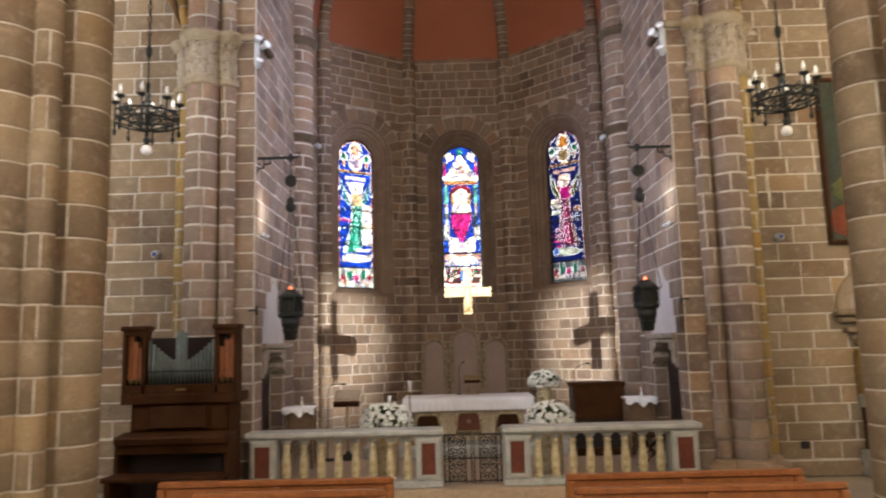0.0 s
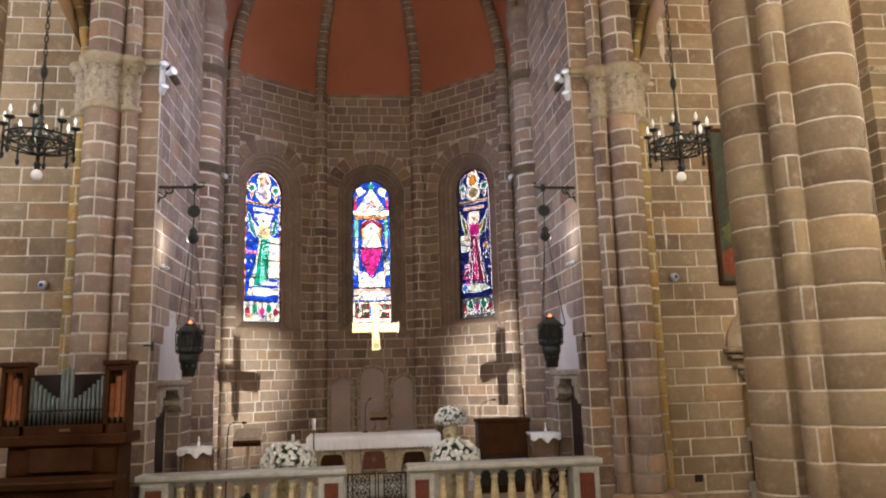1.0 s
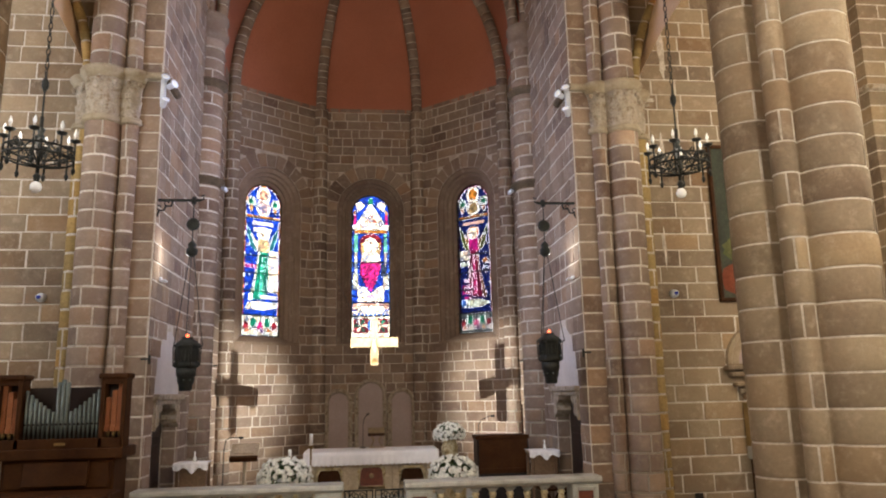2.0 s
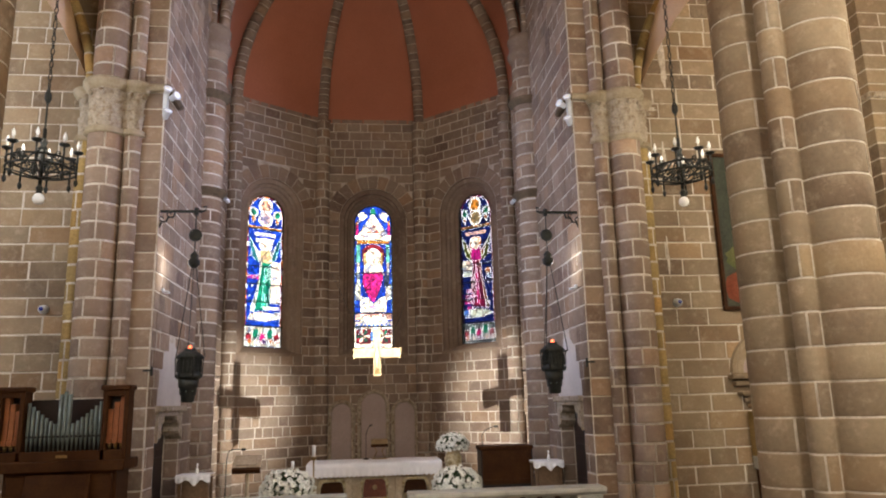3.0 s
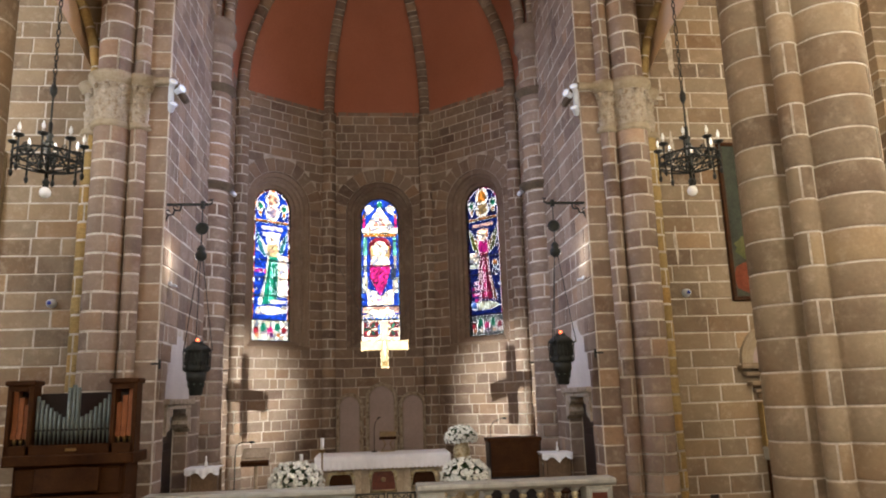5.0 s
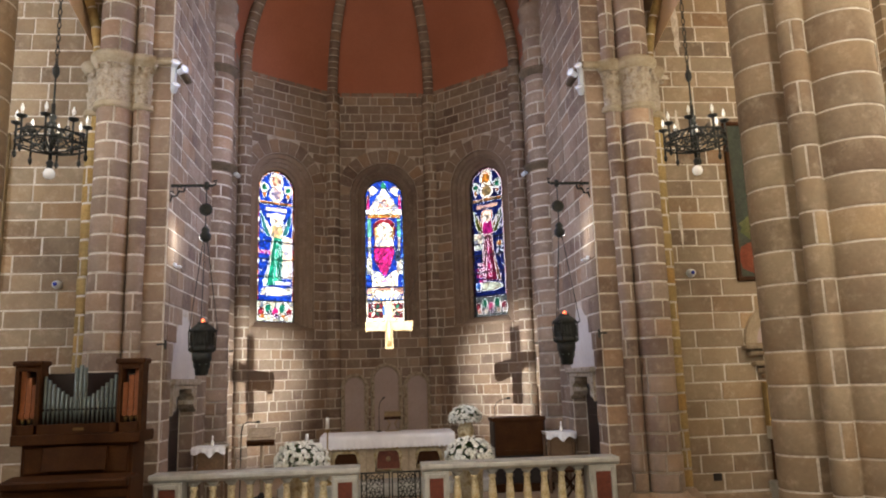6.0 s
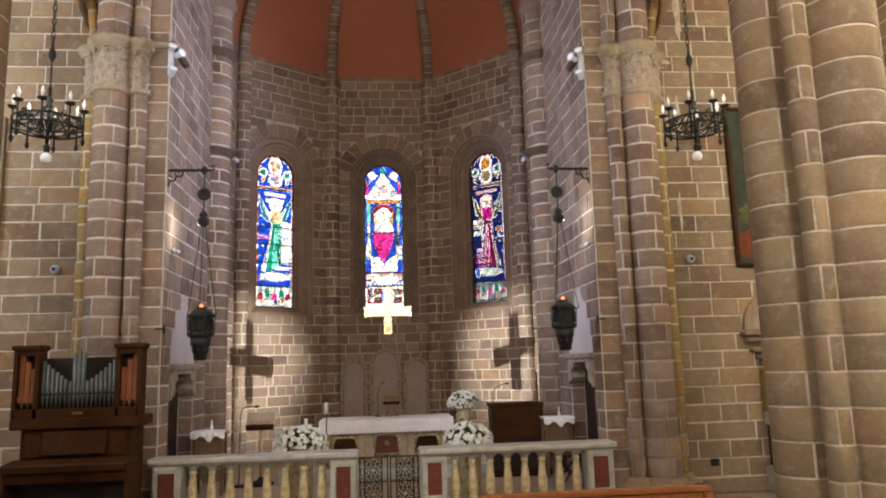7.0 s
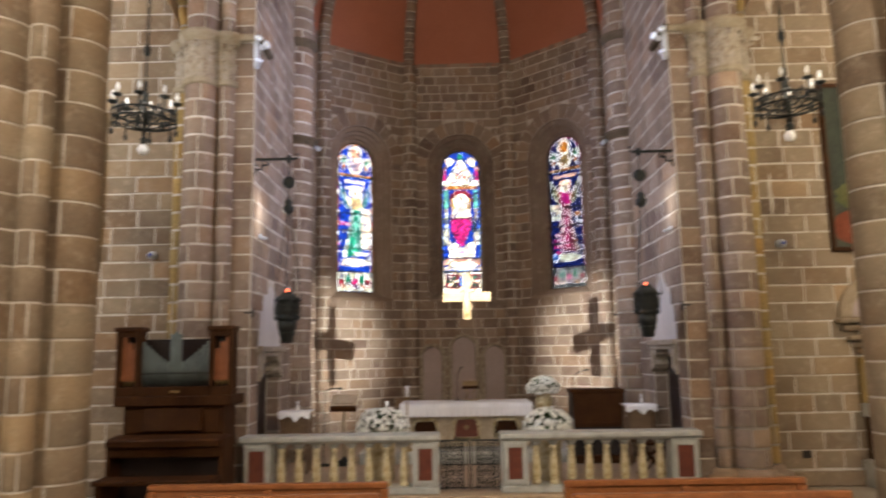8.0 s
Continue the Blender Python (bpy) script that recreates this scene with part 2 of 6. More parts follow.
def add_tube(bm, pts, r, n=6, closed=False):
    pts = [Vector(p) for p in pts]
    rings = []
    for i, p in enumerate(pts):
        a, b = pts[i - 1] if i or closed else p, pts[(i + 1) % len(pts)] if i + 1 < len(pts) or closed else p
        q = (b - a).to_track_quat("Z", "Y")
        rr = r(i / max(1, len(pts) - 1)) if callable(r) else r
        rings.append([bm.verts.new(p + q @ Vector((rr * math.cos(2 * math.pi * k / n), rr * math.sin(2 * math.pi * k / n), 0))) for k in range(n)])
    loops = list(zip(rings, rings[1:])) + ([(rings[-1], rings[0])] if closed else [])
    for a, b in loops:
        for k in range(n):
            bm.faces.new((a[k], a[(k + 1) % n], b[(k + 1) % n], b[k])).smooth = True
    if not closed:
        bm.faces.new(rings[0][::-1]), bm.faces.new(rings[-1])


def tube(pts, r, n=6, closed=False):
    bm = bmesh.new()
    add_tube(bm, pts, r, n, closed)
    return bm


def prism(outline, z0, z1, bm=None):
    bm = bm or bmesh.new()
    a = [bm.verts.new((x, y, z0)) for x, y in outline]
    b = [bm.verts.new((x, y, z1)) for x, y in outline]
    n = len(outline)
    bm.faces.new(a[::-1]), bm.faces.new(b)
    for i in range(n):
        bm.faces.new((a[i], a[(i + 1) % n], b[(i + 1) % n], b[i]))
    return bm


# ---- ashlar walls: a mortar core, and stones a few millimetres proud of it ----
stone_meshes = {}
PROUD = 0.007


def stone_verts(w, h, d=0.03, c=0.008):
    """A chamfered block face, w along x, h along z, its front towards -y at y = -PROUD."""
    out = [(-w / 2, -h / 2), (w / 2, -h / 2), (w / 2, h / 2), (-w / 2, h / 2)]
    v = [(x, d, z) for x, z in out] + [(x, 0.0, z) for x, z in out]
    v += [(x - math.copysign(c, x), -PROUD, z - math.copysign(c, z)) for x, z in out]
    f = [(8, 9, 10, 11)] + [(a + o, (a + 1) % 4 + o, (a + 1) % 4 + o + 4, a + o + 4) for o in (0, 4) for a in range(4)]
    return v, f


def stone_mesh(w, h, mat):
    key = (w, h, mat.name)
    if key not in stone_meshes:
        me = bpy.data.meshes.new("stone")
        v, f = stone_verts(w, h)
        me.from_pydata(v, [], f)
        me.materials.append(mat)
        stone_meshes[key] = me
    return stone_meshes[key]


def courses(wall, m, length, z0, z1, blocked=None, near=None, limit=300, mat=None, joint=0.021, whole=False, lengths=(0.30, 0.38, 0.46, 0.52, 0.58, 0.66), seed=1, course=CH, rough=0.002):
    """Lays courses on a wall whose face is the plane y = 0 of m, x from 0 to length. blocked(z): spans of x with no stone.
    Stones inside near = (x0, x1, za, zb) are parts of their own, the rest is one joined part."""
    rnd = random.Random(seed)
    mat = mat or STONE
    verts, faces, made = [], [], 0
    z = z0
    while z < z1 - 0.05:
        h = min(course, z1 - z)
        spans, x = [], 0.0
        for a, b in sorted(blocked(z + h / 2) if blocked else []):
            if a > x:
                spans.append((x, min(a, length)))
            x = max(x, b)
        if x < length:
            spans.append((x, length))
        for a, b in spans:
            x = a
            first = True
            while x < b - 0.03:
                w = rnd.choice(lengths) * (rnd.choice((0.5, 0.75, 1.0)) if first else 1)
                first = False
                if whole:
                    w = b - a
                if b - x - w < 0.2:
                    w = min(b - x, 0.85)
                w = min(w, b - x)
                cx, cz = x + w / 2 + rnd.uniform(-0.004, 0.004), z + h / 2 + rnd.uniform(-0.003, 0.003)
                sw, sh = round((w - joint * rnd.uniform(0.7, 1.3)) * 100) / 100, round(h - joint * rnd.choice((0.75, 1.0, 1.25)), 3)
                if sw > 0.03 and sh > 0.03:
                    if near and near[0] < cx < near[1] and near[2] < cz < near[3] and made < limit:
                        ob = new("stone", stone_mesh(sw, sh, mat))
                        ob.parent = wall
                        ob.matrix_local = m @ pose(cx, rnd.uniform(-1.5, 1.0) * rough, cz, rnd.uniform(-0.5, 0.5), rnd.uniform(-0.45, 0.45), rnd.uniform(-0.4, 0.4))
                        made += 1
                    else:
                        v, f = stone_verts(w - joint, sh)
                        o = len(verts)
                        dy = rnd.uniform(-1.5, 1.0) * rough
                        verts += [tuple(m @ Vector((p[0] + cx, p[1] + dy, p[2] + cz))) for p in v]
                        faces += [tuple(i + o for i in q) for q in f]
                x += w
        z += h
    if verts:
        me = bpy.data.meshes.new("stonework")
        me.from_pydata(verts, [], faces)
        me.materials.append(mat)
        ob = new("stonework", me)
        ob.parent = wall
        ob["kind"] = "stuff"


def wall_core(name, m, length, z0, z1, thick, opening=None, label="", mat=None):
    """A thick wall, face in the plane y = 0 of m; opening = (cx, half, sill, spring) is an arched hole right through."""
    bm = bmesh.new()
    if not opening:
        add_box(bm, 0, length, 0, thick, z0, z1)
    else:
        cx, hw, sill, spring = opening
        arc = [(cx + hw * math.cos(a), spring + hw * math.sin(a)) for a in (math.pi * i / 20 for i in range(21))]
        ring = [(cx + hw, sill), *arc, (cx - hw, sill)]
        outer = [(length, z0), (length, sill)] + [(length, spring)] + [(min(length, max(0, cx + (length - cx) * math.cos(a) * 1.5)), z1) for a in (math.pi * i / 20 for i in range(1, 20))] + [(0, spring), (0, sill), (0, z0)]
        inner = [(cx + hw, sill), (cx + hw, sill)] + arc + [(cx - hw, sill), (cx - hw, sill)]
        for y in (0, thick):
            o = [bm.verts.new((x, y, z)) for x, z in outer]
            r = [bm.verts.new((x, y, z)) for x, z in inner]
            for i in range(len(o) - 1):
                a, b = min(i, len(r) - 2), min(i + 1, len(r) - 1)
                bm.faces.new((o[i], o[i + 1], r[b], r[a]))
            bm.faces.new((o[0], r[0], r[-1], o[-1]))
        n = len(ring)
        a = [bm.verts.new((x, 0, z)) for x, z in ring]
        b = [bm.verts.new((x, thick, z)) for x, z in ring]
        for i in range(n):
            bm.faces.new((a[i], a[(i + 1) % n], b[(i + 1) % n], b[i]))
    bmesh.ops.transform(bm, matrix=m, verts=bm.verts)
    bmesh.ops.remove_doubles(bm, verts=bm.verts, dist=0.0005)
    return tagged(mesh_object(name, bm, mat or MORTAR), label, "wall", "", "structure")


def frame_of(x, y, turn):
    """Wall frame: x along the wall, y into the wall."""
    return pose(x, y, 0, 0, 0, turn)

# ---- floors ----
tagged(mesh_object("floor_nave", box(-9, 9, -14, 18, -0.2, 0.0), FLOOR), "worn stone floor of the nave and aisles", "floor", "", "structure")
tagged(mesh_object("floor_chancel", box(-W, W, 9.05, YA + 0.3, 0.004, ZF, 0.012), FLOOR), "raised pale stone floor of the chancel", "floor", "", "structure")

# ---- apse ----
WIN = dict(half=0.43, sill=3.17, spring=5.97)
REVEAL = [(0.0, 0.33), (0.0, 0.26), (0.07, 0.26), (0.075, 0.2), (0.13, 0.17), (0.145, 0.11), (0.2, 0.11), (0.215, 0.05), (0.3, 0.05), (0.31, 0.0)]


def arch_path(hw, sill, spring, n=24):
    return [(-hw, sill), (-hw, (sill + spring) / 2)] + [(-hw * math.cos(math.pi * i / n), spring + hw * math.sin(math.pi * i / n)) for i in range(n + 1)] + [(hw, (sill + spring) / 2), (hw, sill)]


def arch_band(profile, hw, sill, spring, n=24):
    """Sweeps a profile of (outward, depth) round an arched opening centred on x = 0."""
    bm = bmesh.new()
    rows = [[bm.verts.new((x, d, z)) for x, z in arch_path(hw + o, sill, spring, n)] for o, d in profile]
    for a, b in zip(rows, rows[1:]):
        for i in range(len(a) - 1):
            bm.faces.new((a[i], a[i + 1], b[i + 1], b[i]))
    return bm


def voussoirs(wall, m, r0, r1, spring, n, seed, mat=None):
    rnd = random.Random(seed)
    for i in range(n):
        a, b = math.pi * i / n + 0.008, math.pi * (i + 1) / n - 0.008
        bm = bmesh.new()
        ro = r1 + rnd.uniform(-0.02, 0.03)
        k = 3
        rings = []
        for ins, y in ((0.0, 0.03), (0.0, -0.004), (0.008, -0.011)):
            pts = [((r0 + ins) * math.cos(a + ins + (b - a - 2 * ins) * j / k), (r0 + ins) * math.sin(a + ins + (b - a - 2 * ins) * j / k)) for j in range(k + 1)]
            pts += [((ro - ins) * math.cos(b - ins - (b - a - 2 * ins) * j / k), (ro - ins) * math.sin(b - ins - (b - a - 2 * ins) * j / k)) for j in range(k + 1)]
            rings.append([bm.verts.new((x, y, spring + z)) for x, z in pts])
        for p, q in zip(rings, rings[1:]):
            for j in range(len(p)):
                bm.faces.new((p[j], p[(j + 1) % len(p)], q[(j + 1) % len(p)], q[j]))
        bm.faces.new(rings[-1])
        bmesh.ops.recalc_face_normals(bm, faces=bm.faces)
        ob = mesh_object("voussoir", bm, mat or STONE, wall)
        ob.matrix_local = m


OBN, OBS = (W - XC) / math.cos(radians(TURN_N)), (W - XC) / math.cos(radians(TURN_S))
APSE = (("wall_apse_north", frame_of(-W, YCN, TURN_N), OBN, 1.02, "oblique apse wall of brown ashlar with pale joints"),
        ("wall_apse_east", frame_of(-XC, YA, 0), 2 * XC, XC + 0.03, "centre apse wall of brown ashlar with pale joints"),
        ("wall_apse_south", frame_of(XC, YA, -TURN_S), OBS, 1.31, "oblique apse wall of brown ashlar with pale joints"))
RING = 1.05
for i, (nm, m, ln, cx, lab) in enumerate(APSE):
    hw = WIN["half"] + 0.31
    core = wall_core(nm, m, ln, 0.0, ZD + 0.1, 0.75, (cx, hw, WIN["sill"] - 0.18, WIN["spring"]), lab, SHADED_MORTAR)

    def blocked(z, cx=cx, hw=hw):
        if WIN["sill"] - 0.18 < z < WIN["spring"]:
            return [(cx - hw, cx + hw)]
        if WIN["spring"] <= z < WIN["spring"] + RING:
            q = math.sqrt(max(0, RING ** 2 - (z - WIN["spring"]) ** 2))
            return [(cx - q, cx + q)]
        return []
    courses(core, m, ln, ZF, ZD + 0.1, blocked, (0, ln, 1.0, 6.0), 300, ROSE_LIT, seed=20 + i, lengths=(0.17, 0.22, 0.30, 0.36, 0.42, 0.5), course=0.203)
    mc = m @ pose(cx, 0, 0)
    voussoirs(core, mc, hw + 0.008, RING - 0.015, WIN["spring"], 13, 40 + i, ROSE_LIT)
    # stepped reveal and sloping sill
    rev = part("reveal", arch_band(REVEAL, WIN["half"], WIN["sill"] - 0.18, WIN["spring"]), ROSE_LIT, core, "stepped stone window reveal")
    rev.matrix_local = mc
    bm = bmesh.new()
    prof = [(0.36, WIN["sill"]), (0.30, WIN["sill"]), (0.02, WIN["sill"] - 0.15), (-0.03, WIN["sill"] - 0.15), (-0.03, WIN["sill"] - 0.2), (0.36, WIN["sill"] - 0.2)]
    a, b = [[bm.verts.new((x, y, z)) for y, z in prof] for x in (-hw, hw)]
    bm.faces.new(a), bm.faces.new(b[::-1])
    for j in range(len(prof)):
        bm.faces.new((a[j], b[j], b[(j + 1) % len(prof)], a[(j + 1) % len(prof)]))
    sl = part("sill", bm, ROSE_LIT, core)
    sl.matrix_local = mc

TYMP = textured("greyed_plaster", [(0.3, (0.47, 0.43, 0.40)), (0.7, (0.58, 0.54, 0.50))], 1.5, 0.9, 30, 0.15, 0.01, fine=0.1)
# ---- side walls of the chancel, each with a shouldered doorway ----
DY0, DY1, DZ = 10.02, 11.30, 1.95
for s, nm in ((-1, "wall_chancel_north"), (1, "wall_chancel_south")):
    ye = YCN if s < 0 else YCS
    ln = ye - YJ - 0.02
    m = frame_of(-W, YJ + 0.02, 90) if s < 0 else frame_of(W, ye, -90)
    d0, d1 = (DY0 - YJ - 0.02, DY1 - YJ - 0.02) if s < 0 else (ye - DY1, ye - DY0)
    bm = bmesh.new()
    for x0, x1, z0, z1 in ((0, d0, 0, DZ), (d1, ln, 0, DZ), (0, ln, DZ, 12.0)):
        add_box(bm, x0, x1, 0, 0.92, z0, z1)
    bmesh.ops.transform(bm, matrix=m, verts=bm.verts)
    core = tagged(mesh_object(nm, bm, MORTAR), "long chancel wall of brown ashlar with pale joints", "wall", "", "structure")
    tc, tr = (d0 + d1) / 2, (d1 - d0) / 2

    def blocked(z, d0=d0, d1=d1, tc=tc, tr=tr):
        if z < DZ:
            return [(d0, d1)]
        if z < DZ + 0.95:
            q = tr * math.sqrt(max(0, 1 - ((z - DZ) / 0.95) ** 2))
            return [(tc - q, tc + q)]
        return []
    courses(core, m, ln, 0.22, 12.0, blocked, (0, ln, 1.5, 7.0), 300, ROSE_LIT, seed=60 + s, lengths=(0.18, 0.24, 0.30, 0.38, 0.46), rough=0.006)
    # stones of the door reveals
    for e, turn in ((d0, 90), (d1, -90)):
        mr = m @ pose(e, 0 if turn > 0 else 0.21, 0, 0, 0, turn)
        courses(core, mr, 0.21, 0.22, DZ - 0.2, None, (0, 1, 0, 3), 30, ROSE_LIT, seed=int(e * 10), whole=True)
    # white tympanum over a moulded lintel on two corbels
    bm = bmesh.new()
    n = 18
    f = [bm.verts.new((tc - tr * math.cos(math.pi * i / n), -0.004, DZ + 0.94 * math.sin(math.pi * i / n))) for i in range(n + 1)]
    k = [bm.verts.new((v.co.x, 0.05, v.co.z)) for v in f]
    bm.faces.new(f), bm.faces.new(k[::-1])
    for i in range(n + 1):
        bm.faces.new((f[i], k[i], k[(i + 1) % (n + 1)], f[(i + 1) % (n + 1)]))
    o = part("tympanum", bm, TYMP, core, "white plastered arch over the doorway")
    o.matrix_local = m
    bm = box(d0 - 0.05, d1 + 0.05, -0.09, 0.2, DZ - 0.02, DZ + 0.06, 0.012)
    add_box(bm, d0, d1, -0.05, 0.2, DZ - 0.08, DZ - 0.02, 0.01)
    o = part("lintel", bm, CARVED, core, "moulded stone lintel shelf")
    o.matrix_local = m
    for e, q in ((d0, 1), (d1, -1)):
        prof = [(0, 0), (0.30, 0), (0.31, -0.06), (0.26, -0.10), (0.18, -0.10), (0.17, -0.16), (0.20, -0.22), (0.15, -0.28), (0.06, -0.29), (0, -0.34)]
        bm = bmesh.new()
        aa, bb = [[bm.verts.new((e + q * px, y, DZ - 0.08 + pz)) for px, pz in prof] for y in (-0.04, 0.19)]
        bm.faces.new(aa), bm.faces.new(bb[::-1])
        for j in range(len(prof)):
            bm.faces.new((aa[j], bb[j], bb[(j + 1) % len(prof)], aa[(j + 1) % len(prof)]))
        bmesh.ops.recalc_face_normals(bm, faces=bm.faces)
        o = part("corbel", bm, CARVED, core, "rounded stone corbel of the doorway")
        o.matrix_local = m
    bm = box(d0, d1, 0.22, 0.28, 0.0, DZ)
    for j in range(3):
        add_box(bm, d0 + 0.1, d1 - 0.1, 0.20, 0.23, 0.2 + j * 0.6, 0.7 + j * 0.6, 0.01)
    bmesh.ops.transform(bm, matrix=m, verts=bm.verts)
    tagged(mesh_object("door_" + ("1" if s < 0 else "2"), bm, EBONY), "closed dark panelled wooden sacristy door", "door", "", "structure")


# ---- round shafts: drums over a mortar core ----
def shaft(name, place, r, z0, z1, label, a0=0.0, a1=2 * math.pi, course=CH, n=16, mat=None, split=True, seed=3):
    th = thing(name, (*place, 0), label, "column")
    th["kind"] = "structure"
    part("core", lathe([(r - 0.005, z0), (r - 0.005, z1)], n), MORTAR, th)
    rnd = random.Random(seed)
    k = max(1, round((z1 - z0) / course))
    h = (z1 - z0) / k
    mat = mat or ROSE_LIT
    key = ("drum", r, round(h, 3), mat.name)
    if key not in stone_meshes:
        bm = bmesh.new()
        for a, b in ((0.0, 3.5), (3.5, 2 * math.pi)):
            add_lathe(bm, [(r - 0.02, -h / 2 + 0.013), (r, -h / 2 + 0.017), (r + 0.002, -h / 2 + 0.027), (r + 0.002, h / 2 - 0.027), (r, h / 2 - 0.017), (r - 0.02, h / 2 - 0.013)], n // 2, None, a + 0.012 / r, b - 0.012 / r)
        me = bpy.data.meshes.new("drum")
        bm.to_mesh(me), bm.free()
        me.materials.append(mat)
        stone_meshes[key] = me
    for i in range(k):
        ob = new("drum", stone_meshes[key])
        ob.parent = th
        ob.matrix_local = pose(rnd.uniform(-0.003, 0.003), rnd.uniform(-0.003, 0.003), z0 + h * (i + 0.5), 0, 0, rnd.choice((-110, -70, -150, 60, 90)) + rnd.uniform(-12, 12))
    return th


for s in (-1, 1):
    shaft("apse_shaft", (s * (XC + 0.02), YA - 0.03), 0.155, ZF, ZD, "slender round stone shaft in the apse corner", seed=5 + s, course=0.203)
    shaft("apse_shaft", (s * (W - 0.12), YCN + 0.02 if s < 0 else YCS + 0.09), 0.15, ZF, ZD, "slender round stone shaft in the apse corner", seed=8 + s, course=0.203)
    # half columns of the chancel's transverse arch, with two thin rings and a corbelled capital
    t = shaft("transverse_arch_shaft", (s * W, YT), 0.28, ZF, 8.25, "stout half round stone shaft on the chancel wall", seed=11 + s, n=24, course=0.215)
    shaft("transverse_arch_shaft", (s * (W - 0.05), YT + 0.36), 0.12, ZF, 8.6, "slim round stone shaft beside the half column", seed=17 + s, course=0.215)
    for z in (5.6, 7.38):
        part("ring", lathe([(0.275, z - 0.09), (0.295, z - 0.085), (0.31, z - 0.03), (0.37, z), (0.375, z + 0.04), (0.31, z + 0.06), (0.275, z + 0.065)], 24), DARK_STONE, t, "thin dark brown stone ring")
    part("capital", lathe([(0.27, 8.2), (0.30, 8.22), (0.345, 8.30), (0.35, 8.36), (0.32, 8.4), (0.31, 8.55), (0.335, 8.6), (0.335, 8.68), (0.3, 8.72), (0.1, 8.72)], 24), ROSE_LIT, t, "plain flared stone capital")
    sp = thing("small_spotlight", (s * 2.56, YT + 0.16, 5.54), "small white spotlight under the moulded ring", "spotlight", "ring spotlights")
    part("housing", lathe([(0.02, -0.06), (0.036, -0.05), (0.04, 0.03), (0.034, 0.04)], 12, pose(0, 0, 0, 60, 0, s * 40)), WHITE, sp)
    part("bracket", box(*sorted((0.0, s * 0.06)), -0.01, 0.01, 0.0, 0.06), WHITE, sp)

# ---- chancel arch responds: shafts, fillets, capitals ----


def respond(s):
    parts = [(3.63, 9.58, 0.232), (3.285, 9.60, 0.112), (3.975, 9.84, 0.12)]
    for x, y, r in parts:
        shaft("respond_shaft", (s * x, y), r, 0.36, 5.62, "round stone shaft of the chancel arch respond", n=24, seed=int(x * 10) + s, mat=YELLOW if x > 3.9 else None)
    for x, y, r in parts[:2]:
        shaft("arch_shaft", (s * x, y), r, 6.33, 12.0, "round stone shaft rising above the carved capital", n=24, seed=int(x * 13) + s)


aisle_cores = {}
for s in (-1, 1):
    respond(s)
    # jamb pier between the chancel and the aisle wall, with its square corner
    m = frame_of(-3.2, YJ, 0) if s < 0 else frame_of(W - 0.004, YJ, 0)
    core = wall_core("wall_jamb_" + ("north" if s < 0 else "south"), m, 0.304, 0.0, 12.0, 0.019, None, "square stone jamb of the chancel arch")
    courses(core, m, 0.3, 0.22, 12.0, None, (0, 0.4, 0, 8), 60, mat=ROSE_LIT, seed=70 + s, whole=True)
    m = frame_of(-3.84, 9.612, 0) if s < 0 else frame_of(3.204, 9.612, 0)
    core = wall_core("wall_respond_" + ("north" if s < 0 else "south"), m, 0.636, 0.0, 12.0, 0.7, None, "stone backing of the chancel arch respond")
    courses(core, m, 0.636, 0.22, 12.0, None, None, mat=ROSE_LIT, seed=80 + s)
    # aisle east walls
    m = frame_of(-9.0, YE, 0) if s < 0 else frame_of(3.842, YE, 0)
    core = wall_core("wall_aisle_" + ("north" if s < 0 else "south"), m, 5.158, 0.0, 10.5, 0.6, None, "aisle end wall of brown ashlar with pale joints")
    courses(core, m, 5.158, 0.22, 10.5, None, (2.0, 5.1, 0.2, 8.5) if s < 0 else (0, 3.2, 0.2, 8.5), 300, seed=90 + s, lengths=(0.40, 0.48, 0.56, 0.64, 0.74))
    aisle_cores[s] = core

# ---- nave piers ----


def pier_outline(side, a0=0.0, a1=360.0, grow=0.0):
    """Compound plan: rolls towards the nave and its arches, a plain round back. Centred on 0, 0; from angle a0 to a1."""
    rolls = [(180, 0.46, 0.255), (227, 0.565, 0.115), (133, 0.565, 0.115), (275, 0.42, 0.32), (85, 0.42, 0.32)]
    if side < 0:
        rolls = [(180 - t, c, r) for t, c, r in rolls]
    pts = []
    n = round((a1 - a0) / 1.8)
    for i in range(n + 1):
        a = radians(a0 + (a1 - a0) * i / n)
        d = (math.cos(a), math.sin(a))
        best = 0.49
        for t, c, r in rolls:
            cx, cy = c * math.cos(radians(t)), c * math.sin(radians(t))
            q = cx * d[0] + cy * d[1]
            disc = q * q - (cx * cx + cy * cy - r * r)
            if disc > 0:
                best = max(best, q + math.sqrt(disc))
        pts.append(((best + grow) * d[0], (best + grow) * d[1]))
    return pts


PIER_CUTS = ((20, 122, 229, 320), (70, 160, 206, 287))


